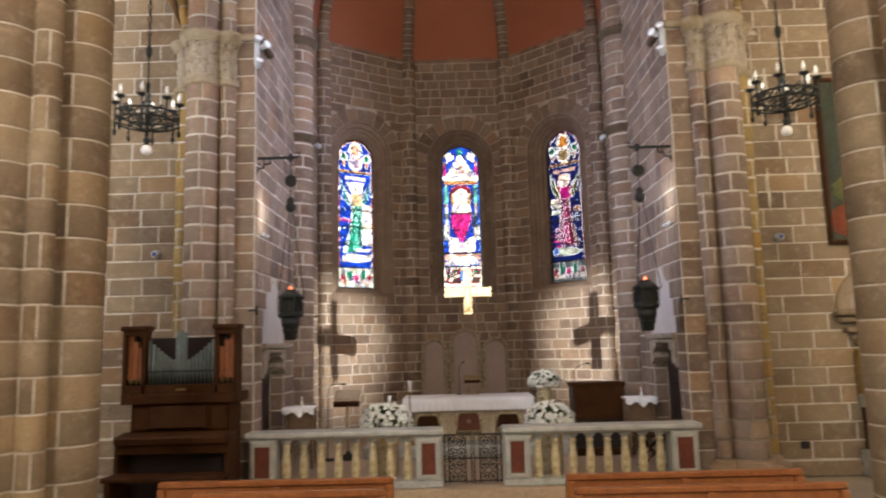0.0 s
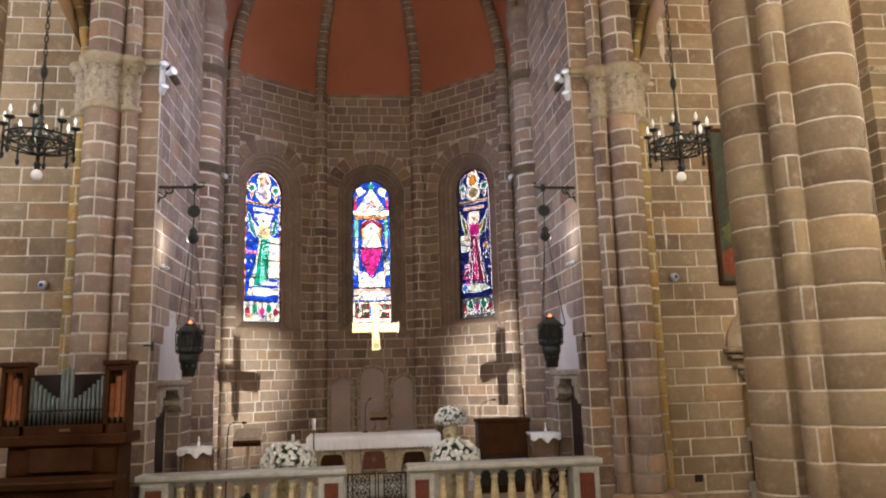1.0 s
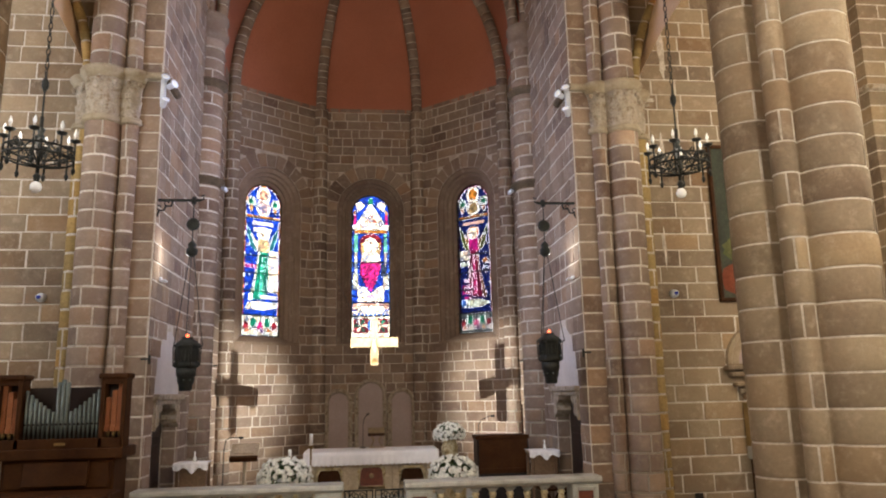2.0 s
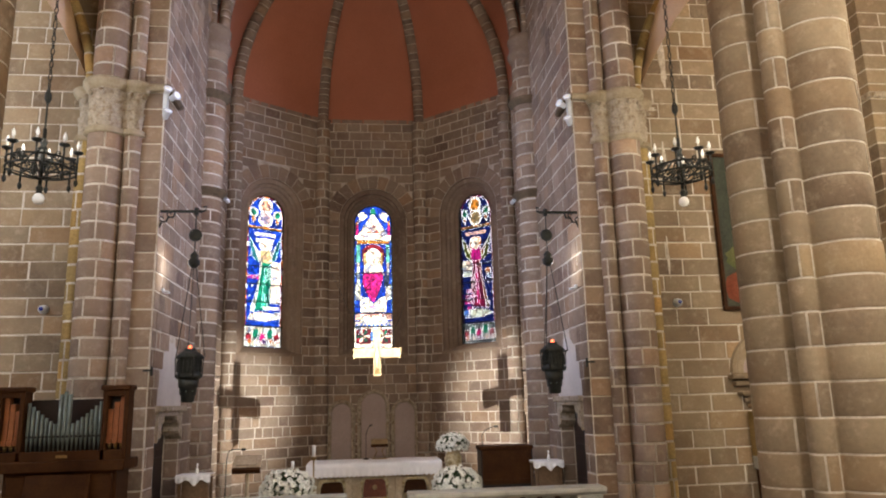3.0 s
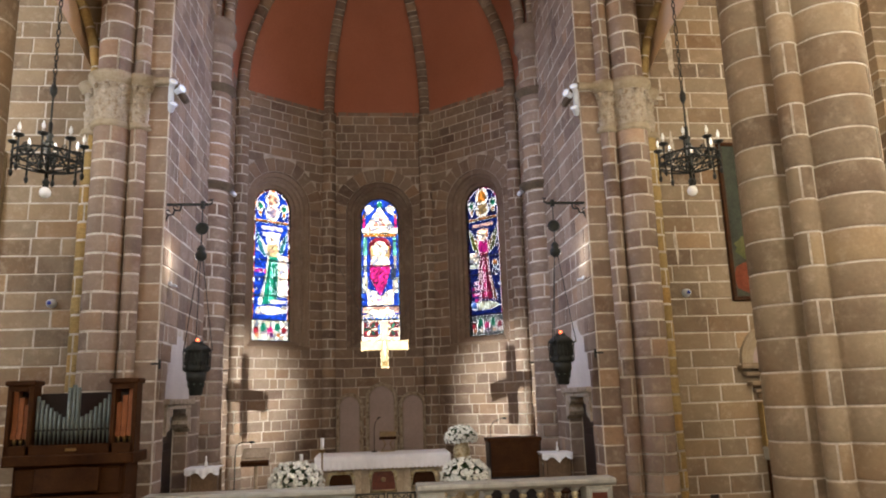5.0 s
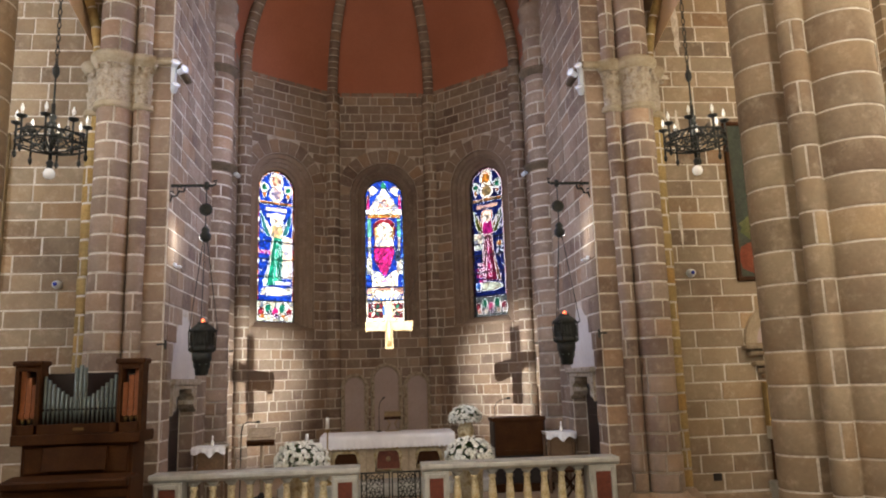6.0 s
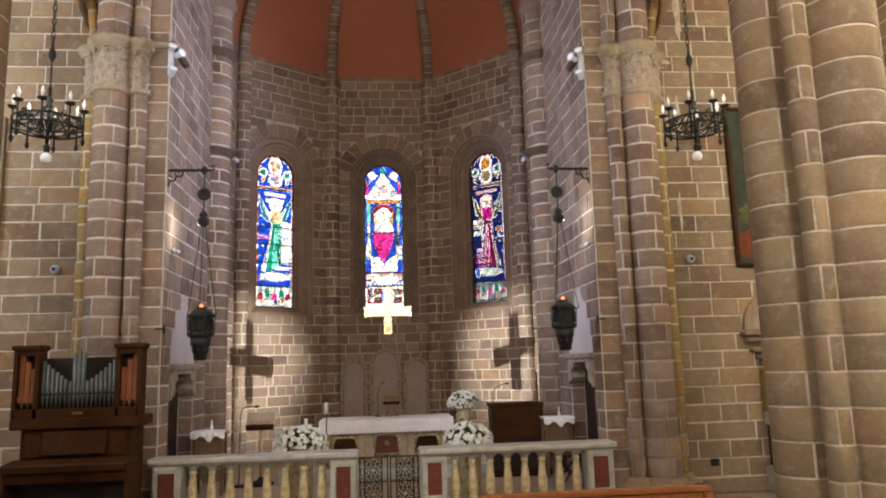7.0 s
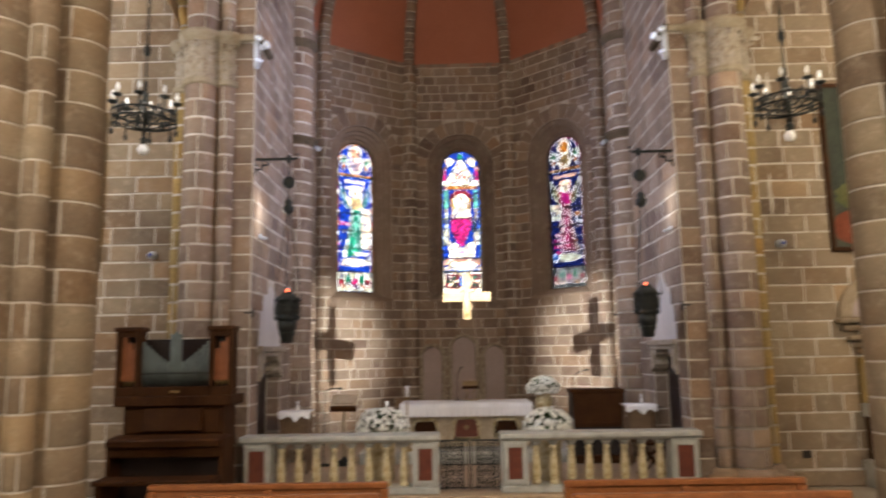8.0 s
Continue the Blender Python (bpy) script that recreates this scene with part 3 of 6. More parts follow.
def nave_pier(x, y, flip, z1=12.0, course=0.298):
    th = thing("nave_pier", (x, y, 0), "massive clustered stone pier of the nave with pale joints", "pier", "nave piers")
    th["kind"] = "structure"
    part("core", prism(pier_outline(x, 0, 358.2, -0.006), 0, z1), MORTAR, th)
    for i in range(int(z1 / course)):
        cuts = PIER_CUTS[(i + flip) % 2]
        if x < 0:
            cuts = sorted((540 - c) % 360 for c in cuts)
        for k, a in enumerate(cuts):
            key = ("pier", x, a)
            if key not in stone_meshes:
                b = cuts[(k + 1) % 4] + (360 if k == 3 else 0)
                bm = bmesh.new()
                g = 0.8
                rings = [[bm.verts.new((px, py, z)) for px, py in pier_outline(x, a + g, b - g, gr)] for gr, z in ((-0.03, 0.008), (-0.004, 0.009), (0.003, 0.02), (0.003, course - 0.02), (-0.004, course - 0.009), (-0.03, course - 0.008))]
                for p, q in zip(rings, rings[1:]):
                    for j in range(len(p) - 1):
                        bm.faces.new((p[j], p[j + 1], q[j + 1], q[j])).smooth = True
                me = bpy.data.meshes.new("stone")
                bm.to_mesh(me), bm.free()
                me.materials.append(STONE)
                stone_meshes[key] = me
            ob = new("stone", stone_meshes[key])
            ob.parent = th
            ob.matrix_local = pose(0, 0, i * course - 0.04)
    return th


nave_pier(4.09, 6.27, 0)
nave_pier(-4.06, 6.27, 1)

# ---- half dome and ribs ----
DH = 3.6


DOME_Y = 13.6


def dome_point(x, y, f, cy=DOME_Y):
    """Rises from the plan point (x, y) to the crown at (0, cy); f from 0 to 1."""
    a = f * math.pi / 2
    return Vector((x * math.cos(a), cy + (y - cy) * math.cos(a), ZD + DH * math.sin(a)))


bm = bmesh.new()
plan = [(-W, YT, YT), (-W, YCN, DOME_Y), (-XC, YA, DOME_Y), (XC, YA, DOME_Y), (W, YCS, DOME_Y), (W, YT, YT)]
grid = [[bm.verts.new(dome_point(x, y, i / 20, cy)) for i in range(20)] for x, y, cy in plan]
for a, b in zip(grid, grid[1:]):
    for i in range(19):
        bm.faces.new((a[i], a[i + 1], b[i + 1], b[i]))
tagged(mesh_object("ceiling_apse", bm, DOME), "terracotta painted half dome of the apse", "ceiling", "", "structure")


def stone_rib(path, r, n, label, group):
    """A rib of n short stones on a mortar core along path(f), f from 0 to 1."""
    th = thing("vault_rib", (0, 0, 0), label, "rib", group)
    th["kind"] = "structure"
    rnd = random.Random(n)
    cuts = [0.0]
    while cuts[-1] < 0.98:
        cuts.append(min(1.0, cuts[-1] + rnd.uniform(0.7, 1.35) / n))
    for a, b in zip(cuts, cuts[1:]):
        g = 0.07 / n
        part("rib_stone", tube([path(a + g), path((a + b) / 2), path(b - g)], r, 8), ROSE_LIT, th)
    part("rib_core", tube([path(i / 24) for i in range(25)], r - 0.012, 8), MORTAR, th)


for x, y in ((-XC - 0.02, YA - 0.06), (XC + 0.02, YA - 0.06), (-W + 0.12, YCN - 0.02), (W - 0.12, YCS + 0.06)):
    stone_rib(lambda f, x=x, y=y: dome_point(x, y, f * 0.92) - Vector((0, 0, 0.03)), 0.125, 30, "stone rib of the apse vault with pale joints", "apse ribs")
stone_rib(lambda f: Vector((-2.7 * math.cos(math.pi * f), YT - 0.02, 8.7 + 3.1 * math.sin(math.pi * f))), 0.10, 52, "stone transverse arch of the chancel vault", "chancel ribs")
for s in (-1, 1):
    # diagonal and wall ribs springing from the same capital
    stone_rib(lambda f, s=s: Vector((s * 2.68 * math.cos(math.pi / 2 * f), YT + 0.05 + 1.3 * (1 - math.cos(math.pi / 2 * f)), 8.7 + 3.1 * math.sin(math.pi / 2 * f))), 0.08, 26, "stone diagonal rib of the chancel vault", "chancel ribs")
    stone_rib(lambda f, s=s: Vector((s * (W - 0.03), YT - 0.12 - 1.3 * (1 - math.cos(math.pi / 2 * f)), 8.7 + 3.0 * math.sin(math.pi / 2 * f))), 0.07, 22, "stone wall rib of the chancel vault", "chancel ribs")

# ---- the rest of the room: plain walls and ceiling ----
tagged(mesh_object("ceiling_chancel", box(-W - 1, W + 1, YJ, YA, 12.0, 12.2), DOME), "terracotta plaster vault over the chancel", "ceiling", "", "structure")
tagged(mesh_object("ceiling_nave", box(-9.3, 9.3, -14, YE + 1, 12.2, 12.4), VAULT), "salmon plaster vault of the nave", "ceiling", "", "structure")
for nm, b in (("wall_nave_north", (-9.4, -9.0, -14, YE + 0.6)), ("wall_nave_south", (9.0, 9.4, -14, YE + 0.6)), ("wall_nave_west", (-9.4, 9.4, -14.4, -14))):
    tagged(mesh_object(nm, box(b[0], b[1], b[2], b[3], 0, 12.2), STONE), "plain brown stone wall of the nave", "wall", "", "structure")
for s in (-1, 1):
    tagged(mesh_object("wall_arch_" + ("north" if s < 0 else "south"), box(*sorted((s * 3.2, s * 9.2)), YE + 0.02, YE + 0.6, 10.5, 12.2), STONE), "stone wall over the aisle vault", "wall", "", "structure")

LENS = textured("blue_camera_lens", [(0.3, (0.03, 0.05, 0.35)), (0.7, (0.06, 0.09, 0.5))], 8, 0.15, 40, 0.0, 0.003, spec=0.6)
# ---- capitals and imposts of the chancel arch ----


def capital(s):
    th = thing("capital", (s * 3.63, 9.58, 5.60), "carved foliage capital of pale limestone under a moulded abacus", "capital", "chancel arch capitals")
    rnd = random.Random(4 + s)
    for cx, cy, r in ((0, 0, 0.232), (-s * 0.345, 0.02, 0.115), (s * 0.345, 0.26, 0.12)):
        part("necking", lathe([(r, -0.01), (r + 0.045, 0.0), (r + 0.055, 0.025), (r + 0.02, 0.04), (r + 0.04, 0.055), (r + 0.04, 0.075), (r, 0.09)], 24, pose(cx, cy, 0)), MOULD, th, "rolled stone necking")
        bm = bmesh.new()
        n, k = max(40, round(r * 380)), 44
        rings = []
        for j in range(k + 1):
            z = 0.07 + 0.56 * j / k
            tier = (z - 0.07) / 0.28 % 1.0
            flare = 0.024 * max(0.0, (z - 0.33) / 0.3) ** 2 + 0.012 * tier
            ring = []
            for i in range(n):
                a = 2 * math.pi * i / n
                p = Vector((r * math.cos(a), r * math.sin(a), z)) + Vector((cx * 7, s * 3.1, 0))
                d = noise.voronoi(p * 21)[0]
                leaf = 0.5 + 0.5 * math.cos(a * round(r * 44) + (math.pi if z > 0.35 else 0) + 0.8 * noise.noise(p * 9))
                q = r + flare + 0.026 * (min(0.6, d[1] - d[0]) - 0.3) * (0.5 + leaf * 0.7) + 0.022 * leaf * tier ** 2 + 0.004 * noise.noise(p * 42)
                ring.append(bm.verts.new((cx + q * math.cos(a), cy + q * math.sin(a), z)))
            rings.append(ring)
        for p, q in zip(rings, rings[1:]):
            for i in range(n):
                bm.faces.new((p[i], p[(i + 1) % n], q[(i + 1) % n], q[i]))
        part("bell", bm, CARVED, th, "bell carved with two tiers of weathered foliage")
        part("abacus", lathe([(r + 0.04, 0.60), (r + 0.065, 0.62), (r + 0.06, 0.645), (r + 0.075, 0.655), (r + 0.105, 0.69), (r + 0.11, 0.735), (r + 0.095, 0.76), (r - 0.01, 0.765)], 32, pose(cx, cy, 0)), MOULD, th)
        for i in range(3 if r < 0.2 else 5):
            a = radians(-90 + (i - (1 if r < 0.2 else 2)) * (52 if r < 0.2 else 38) + rnd.uniform(-6, 6))
            part("volute", lathe([(0.001, -0.03), (0.034, -0.02), (0.042, 0), (0.034, 0.02), (0.001, 0.03)], 10, pose(cx + (r + 0.055) * math.cos(a), cy + (r + 0.055) * math.sin(a), 0.55, 90, 0, math.degrees(a) + 60)), CARVED, th)
    # carved infill between the bells, and the abacus running on over it
    part("infill", box(*sorted((-s * 0.36, 0.0)), -0.07, 0.1, 0.06, 0.63, 0.01), CARVED, th)
    part("infill", box(*sorted((s * 0.36, 0.1)) if s > 0 else sorted((-0.36, -0.1)), 0.08, 0.3, 0.06, 0.63, 0.01), CARVED, th)
    part("abacus_link", box(*sorted((-s * 0.36, 0.0)), -0.17, 0.1, 0.675, 0.755, 0.02), MOULD, th)
    # moulded band across the flat jamb
    x0, x1 = sorted((-s * 0.40, -s * 0.79))
    part("impost_band", box(x0, x1, -0.10, 0.03, 0.665, 0.755, 0.03), MOULD, th)
    part("impost_return", box(*sorted((-s * 0.725, -s * 0.83)), -0.10, 0.66, 0.665, 0.755, 0.03), DARK_STONE, th, "dark brown impost moulding")
    # moulded base
    b = thing("shaft_base", (s * 3.6, 9.58, 0), "moulded stone base under the clustered shafts", "base", "shaft bases")
    part("plinth", box(*sorted((-s * 0.66, s * 0.56)), -0.36, 0.5, 0.0, 0.2, 0.05), ROSE_LIT, b)
    for cx, cy, r in ((s * 0.03, 0, 0.232), (-s * 0.315, 0.02, 0.115), (s * 0.375, 0.26, 0.12)):
        part("torus", lathe([(r + 0.13, 0.2), (r + 0.15, 0.23), (r + 0.13, 0.27), (r + 0.06, 0.29), (r + 0.05, 0.32), (r + 0.02, 0.36)], 24, pose(cx, cy, 0)), ROSE_LIT, b)


def flood(s):
    """Three white floodlight heads clamped to the impost."""
    th = thing("floodlight_cluster", (s * (2.86 if s < 0 else 2.82), 9.5, 6.10), "cluster of white floodlight heads clamped to the impost", "floodlight", "impost floodlights")
    part("clamp", box(-0.03, 0.03, -0.03, 0.05, -0.22, 0.12, 0.006), WHITE, th)
    for x, z, a, b in ((-s * 0.02, 0.13, 60, 30), (-s * 0.12, 0.05, 80, 55), (-s * 0.03, -0.2, 50, 35)):
        m = pose(x, -0.03, z, a, 0, -s * b) @ Matrix.Scale(0.82, 4)
        h = part("lamp_head", lathe([(0.02, -0.1), (0.045, -0.08), (0.05, 0.02), (0.075, 0.06), (0.075, 0.075), (0.06, 0.07)], 14, m), WHITE, th)
        part("lens", lathe([(0.001, 0.066), (0.065, 0.066), (0.065, 0.07), (0.001, 0.072)], 14, m), LED, h)


def jamb_lamp(s):
    th = thing("wall_spotlight", (s * 2.86, 9.95, 3.55), "small white spotlight on the chancel jamb", "spotlight", "jamb spotlights")
    part("bracket", box(*sorted((s * 0.05, s * 0.0)), -0.03, 0.03, -0.02, 0.02, 0.004), WHITE, th)
    part("housing", box(*sorted((s * 0.01, -s * 0.07)), -0.07, 0.045, -0.045, -0.02, 0.006), WHITE, th)


for s in (-1, 1):
    capital(s), flood(s), jamb_lamp(s)
    p = thing("iron_wall_pin", (s * 2.9, 9.58, 2.45), "small black iron pin in the jamb", "pin", "iron pins")
    part("stem", box(-0.06, 0.06, -0.03, -0.012, -0.012, 0.012), IRON, p)
    part("cross_piece", box(*sorted((-s * 0.06, -s * 0.035)), -0.037, -0.006, -0.065, 0.05, 0.004), IRON, p)
    q = thing("iron_wall_pin", (s * 2.62, YT + 0.1, 2.47), "small black iron pin in the jamb", "pin", "iron pins")
    part("stem", box(*sorted((-s * 0.07, s * 0.02)), -0.03, -0.012, -0.01, 0.01), IRON, q)
    # little security cameras on the aisle walls
    c = thing("security_camera", (s * 4.49, YE - 0.01, 3.33), "small white dome security camera on the wall", "camera", "security cameras")
    part("base", lathe([(0.062, 0), (0.062, 0.03), (0.055, 0.06), (0.05, 0.085), (0.03, 0.1), (0.02, 0.1)], 16, pose(0, 0, 0, 90, 0, 0)), WHITE, c)
    part("dome", lathe([(0.03, 0.098), (0.026, 0.112), (0.014, 0.12), (0.001, 0.122)], 12, pose(0, 0, 0, 90, 0, 0)), LENS, c, "small blue tinted lens")


# ---- aisle vaults and arch beyond ----
def aisle_vault(s):
    bm = bmesh.new()
    n, k = 14, 8
    rows = []
    for i in range(2 * n + 1):
        u = i / n if i <= n else 2 - i / n
        a = math.pi / 2 * u
        x = 4.18 + 2.4 * (1 - math.cos(a))
        x = x if i <= n else 13.16 - x
        rows.append([bm.verts.new((s * x, YE - 0.02 - j * 0.5, 6.75 + 2.6 * math.sin(a) + 0.4 * math.sin(math.pi * j / k))) for j in range(k + 1)])
    for a, b in zip(rows, rows[1:]):
        for j in range(k):
            bm.faces.new((a[j], a[j + 1], b[j + 1], b[j])).smooth = True
    tagged(mesh_object("ceiling_aisle_" + ("north" if s < 0 else "south"), bm, VAULT), "salmon plaster vault over the aisle end", "ceiling", "", "structure")
    th = thing("vault_rib", (0, 0, 0), "curved stone rib springing from the capital into the aisle vault", "rib", "aisle ribs")
    th["kind"] = "structure"
    pts = [Vector((s * (3.97 + 2.6 * (1 - math.cos(a))), 9.80 - 1.4 * (1 - math.cos(a)), 6.32 + 3.0 * math.sin(a))) for a in (math.pi / 2 * i / 16 for i in range(17))]
    part("rib_core", tube(pts, 0.062, 8), MORTAR, th)
    for a, b in zip(pts, pts[1:]):
        part("rib_stone", tube([a.lerp(b, 0.05), a.lerp(b, 0.95)], 0.07, 8), YELLOW, th)


for s in (-1, 1):
    aisle_vault(s)
# square pilaster in the aisle's outer corner, seen past the pier


def pilaster(s):
    th = thing("aisle_pilaster", (s * 7.9, 9.9, 0), "square pilaster of ashlar blocks in the aisle corner", "pilaster", "aisle pilasters")
    th["kind"] = "structure"
    part("core", box(*sorted((s * 0.006, s * 1.09)), 0.006, 0.296, 0.0, 9.3), MORTAR, th)
    rnd = random.Random(77)
    for i in range(int(9.3 / CH)):
        cut = 0.36 if i % 2 else 0.62
        for x0, x1 in ((0.0, cut), (cut + 0.02, 1.09)):
            part("stone", box(*sorted((s * x0, s * x1)), rnd.uniform(-0.004, 0.003), 0.29, i * CH + 0.011, (i + 1) * CH - 0.011, 0.007), STONE, th)
    part("impost", box(*sorted((-s * 0.03, s * 1.09)), -0.035, 0.29, 6.55, 6.67, 0.03), CARVED, th)


for s in (-1, 1):
    pilaster(s)

# ---- stained glass ----
glass_cache, plain_glass = {}, set()


def glass(colour):
    key = tuple(round(c, 3) for c in colour)
    if key not in glass_cache:
        m = bpy.data.materials.new("stained_glass")
        m.use_nodes = True
        n, l = m.node_tree.nodes, m.node_tree.links
        n.remove(n["Principled BSDF"])
        co = n.new("ShaderNodeTexCoord").outputs["Object"]
        cells, edge = n.new("ShaderNodeTexVoronoi"), n.new("ShaderNodeTexVoronoi")
        edge.feature = "DISTANCE_TO_EDGE"
        for v in (cells, edge):
            v.inputs["Scale"].default_value = 13.0
            l.new(co, v.inputs["Vector"])
        hue = n.new("ShaderNodeSeparateColor")
        l.new(cells.outputs["Color"], hue.inputs[0])
        pale = min(colour) > 0.2
        plain = key in plain_glass
        tint = ramp(n, l, hue.outputs[0], [(0.0, (0.16, 0.18, 0.26)), (0.3, (0.5, 0.36, 0.3)), (0.6, (0.74, 0.66, 0.52)), (1.0, (1, 1, 1))] if pale else [(0.0, (0.35, 0.35, 0.45)), (0.5, (0.8, 0.8, 0.85)), (1.0, (1.5, 1.4, 1.5))])
        col = mix(n, l, "MULTIPLY", 1.0, colour, tint)
        col = mix(n, l, "MULTIPLY", 1.0, col, ramp(n, l, noise_node(n, l, 30.0, 4, 0.65, co), [(0.25, (0.5, 0.5, 0.52)), (0.6, (1, 1, 1))]))
        col = mix(n, l, "MULTIPLY", 1.0, col, ramp(n, l, edge.outputs["Distance"], [(0.03, (0.12, 0.12, 0.12)), (0.07, (1, 1, 1))]))
        if plain:
            col = mix(n, l, "MULTIPLY", 1.0, colour, (1.0, 0.97, 0.93))
        t, g, mx = n.new("ShaderNodeBsdfTransparent"), n.new("ShaderNodeBsdfGlossy"), n.new("ShaderNodeMixShader")
        l.new(col, t.inputs[0])
        g.inputs["Roughness"].default_value = 0.2
        mx.inputs[0].default_value = 0.03
        l.new(t.outputs[0], mx.inputs[1]), l.new(g.outputs[0], mx.inputs[2])
        l.new(mx.outputs[0], n["Material Output"].inputs[0])
        glass_cache[key] = m
    return glass_cache[key]


BLUE, DEEP, RUBY, PINK, GREEN, AMBER, MILK, PALE, SKYB, TEAL = ((0.006, 0.033, 0.24), (0.005, 0.011, 0.075), (0.16, 0.012, 0.02), (0.36, 0.012, 0.10), (0.008, 0.13, 0.07),
                                                              (0.42, 0.16, 0.02), (0.9, 0.88, 0.78), (0.5, 0.55, 0.5), (0.05, 0.16, 0.42), (0.03, 0.16, 0.16))
LEAD = textured("lead_came", [(0.3, (0.02, 0.02, 0.022)), (0.7, (0.035, 0.035, 0.037))], 10, 0.6, 40, 0.1, 0.003)


CELL = 0.009
canvases = {}


def inside(outline, gx, gz):
    """Which cells lie in the outline, and which within a lead's width of its edge."""
    hit, near = np.zeros(gx.shape, bool), np.full(gx.shape, 9.0)
    for (x0, z0), (x1, z1) in zip(outline, outline[1:] + outline[:1]):
        if abs(z1 - z0) > 1e-9:
            hit ^= ((z0 > gz) != (z1 > gz)) & (gx < (x1 - x0) * (gz - z0) / (z1 - z0) + x0)
        dx, dz = x1 - x0, z1 - z0
        t = np.clip(((gx - x0) * dx + (gz - z0) * dz) / (dx * dx + dz * dz + 1e-12), 0, 1)
        near = np.minimum(near, np.hypot(gx - x0 - t * dx, gz - z0 - t * dz))
    return hit, near


def pane(win, outline, colour, layer, rim=0.008):
    """Notes a piece of glass, outline in the window's plane (x, z); cut() makes the pieces once all are known."""
    canvases.setdefault(win.name, []).append((layer, list(outline), colour, rim))


def strips(mask, index, x0, z0, depth):
    """Joins the cells of one piece into strips, row by row, as a thin plate."""
    bm = bmesh.new()
    for k in range(mask.shape[0]):
        row = np.flatnonzero(np.diff(np.concatenate(([0], (mask[k] == index).astype(int), [0]))))
        for a, b in zip(row[::2], row[1::2]):
            add = [(x0 + a * CELL, z0 + k * CELL), (x0 + b * CELL, z0 + k * CELL), (x0 + b * CELL, z0 + (k + 1) * CELL), (x0 + a * CELL, z0 + (k + 1) * CELL)]
            bm.faces.new([bm.verts.new((x, depth, z)) for x, z in add])
    return bm


def cut(win, hw, z0, z1):
    gx, gz = np.meshgrid(np.arange(-hw, hw, CELL) + CELL / 2, np.arange(z0, z1, CELL) + CELL / 2)
    mask = np.full(gx.shape, -1)
    pieces = sorted(canvases[win.name], key=lambda p: p[0])
    for i, (layer, outline, colour, rim) in enumerate(pieces):
        hit, near = inside(outline, gx, gz)
        mask[hit] = i
        if rim:
            mask[(near < rim * 0.75) & (mask >= 0)] = -2
    for i, (layer, outline, colour, rim) in enumerate(pieces):
        if (mask == i).any():
            part("glass_piece", strips(mask, i, -hw, z0, 0.0), glass(colour), win)
    part("lead_lines", strips(mask, -2, -hw, z0, -0.004), LEAD, win, "dark lead lines between the glass")


def rect(x0, x1, z0, z1):
    return [(x0, z0), (x1, z0), (x1, z1), (x0, z1)]


def oval(cx, cz, rx, rz, n=16):
    return [(cx + rx * math.cos(2 * math.pi * i / n), cz + rz * math.sin(2 * math.pi * i / n)) for i in range(n)]


def shifted(pts, dx, dz, sx=1.0, sz=1.0):
    q = [(dx + sx * x, dz + sz * z) for x, z in pts]
    return q if sx * sz > 0 else q[::-1]


def lancet(hw, z0, spring, n=16):
    return [(-hw, z0), (hw, z0)] + [(hw * math.cos(math.pi * i / n), spring + hw * math.sin(math.pi * i / n)) for i in range(n + 1)]


def lettering(win, text, x, z, size, colour, layer):
    """Letters of the built-in font, cut as pieces of pale glass."""
    plain_glass.add(tuple(round(c, 3) for c in colour))
    cu = bpy.data.curves.new("lettering", "FONT")
    cu.body, cu.size, cu.align_x, cu.resolution_u = text, size, "CENTER", 3
    o = new("lettering", cu)
    bpy.context.view_layer.update()
    me = bpy.data.meshes.new_from_object(o.evaluated_get(bpy.context.evaluated_depsgraph_get()))
    for p in me.polygons:
        pane(win, [(x + me.vertices[i].co.x, z + me.vertices[i].co.y) for i in p.vertices], colour, layer, 0)
    bpy.data.objects.remove(o)


def window(i, m, label, dim=1.0):
    win = new("window_" + str(i))
    win.matrix_world = m
    tagged(win, label, "window", "", "structure")
    hw, z0, sp = WIN["half"], WIN["sill"], WIN["spring"]
    top = sp + hw
    H = top - z0
    dk = lambda c: tuple(v * dim for v in c)
    P = lambda o, c, k, r=0.007: pane(win, o, dk(c), k, r)
    Z = lambda f: z0 + H * f
    return win, P, Z, hw, z0, sp, dk


def frame_bars(win, hw, z0, sp, heights):
    cut(win, hw, z0, sp + hw)
    part("window_frame", tube([(x, 0.0, z) for x, z in lancet(hw - 0.005, z0, sp)], 0.022, 6, True), IRON, win)
    for z in heights:
        part("saddle_bar", box(-hw, hw, -0.06, -0.045, z - 0.012, z + 0.012), IRON, win)


def border_blocks(P, hw, z0, z1, cols, k, w=0.045, step=0.11):
    z, i = z0, 0
    while z < z1 - 0.02:
        e = min(z + step, z1)
        for s in (-1, 1):
            P(rect(*sorted((s * (hw - w), s * (hw - 0.005))), z + 0.004, e - 0.004), cols[(i + (s > 0)) % len(cols)], k, 0.005)
        z, i = e, i + 1


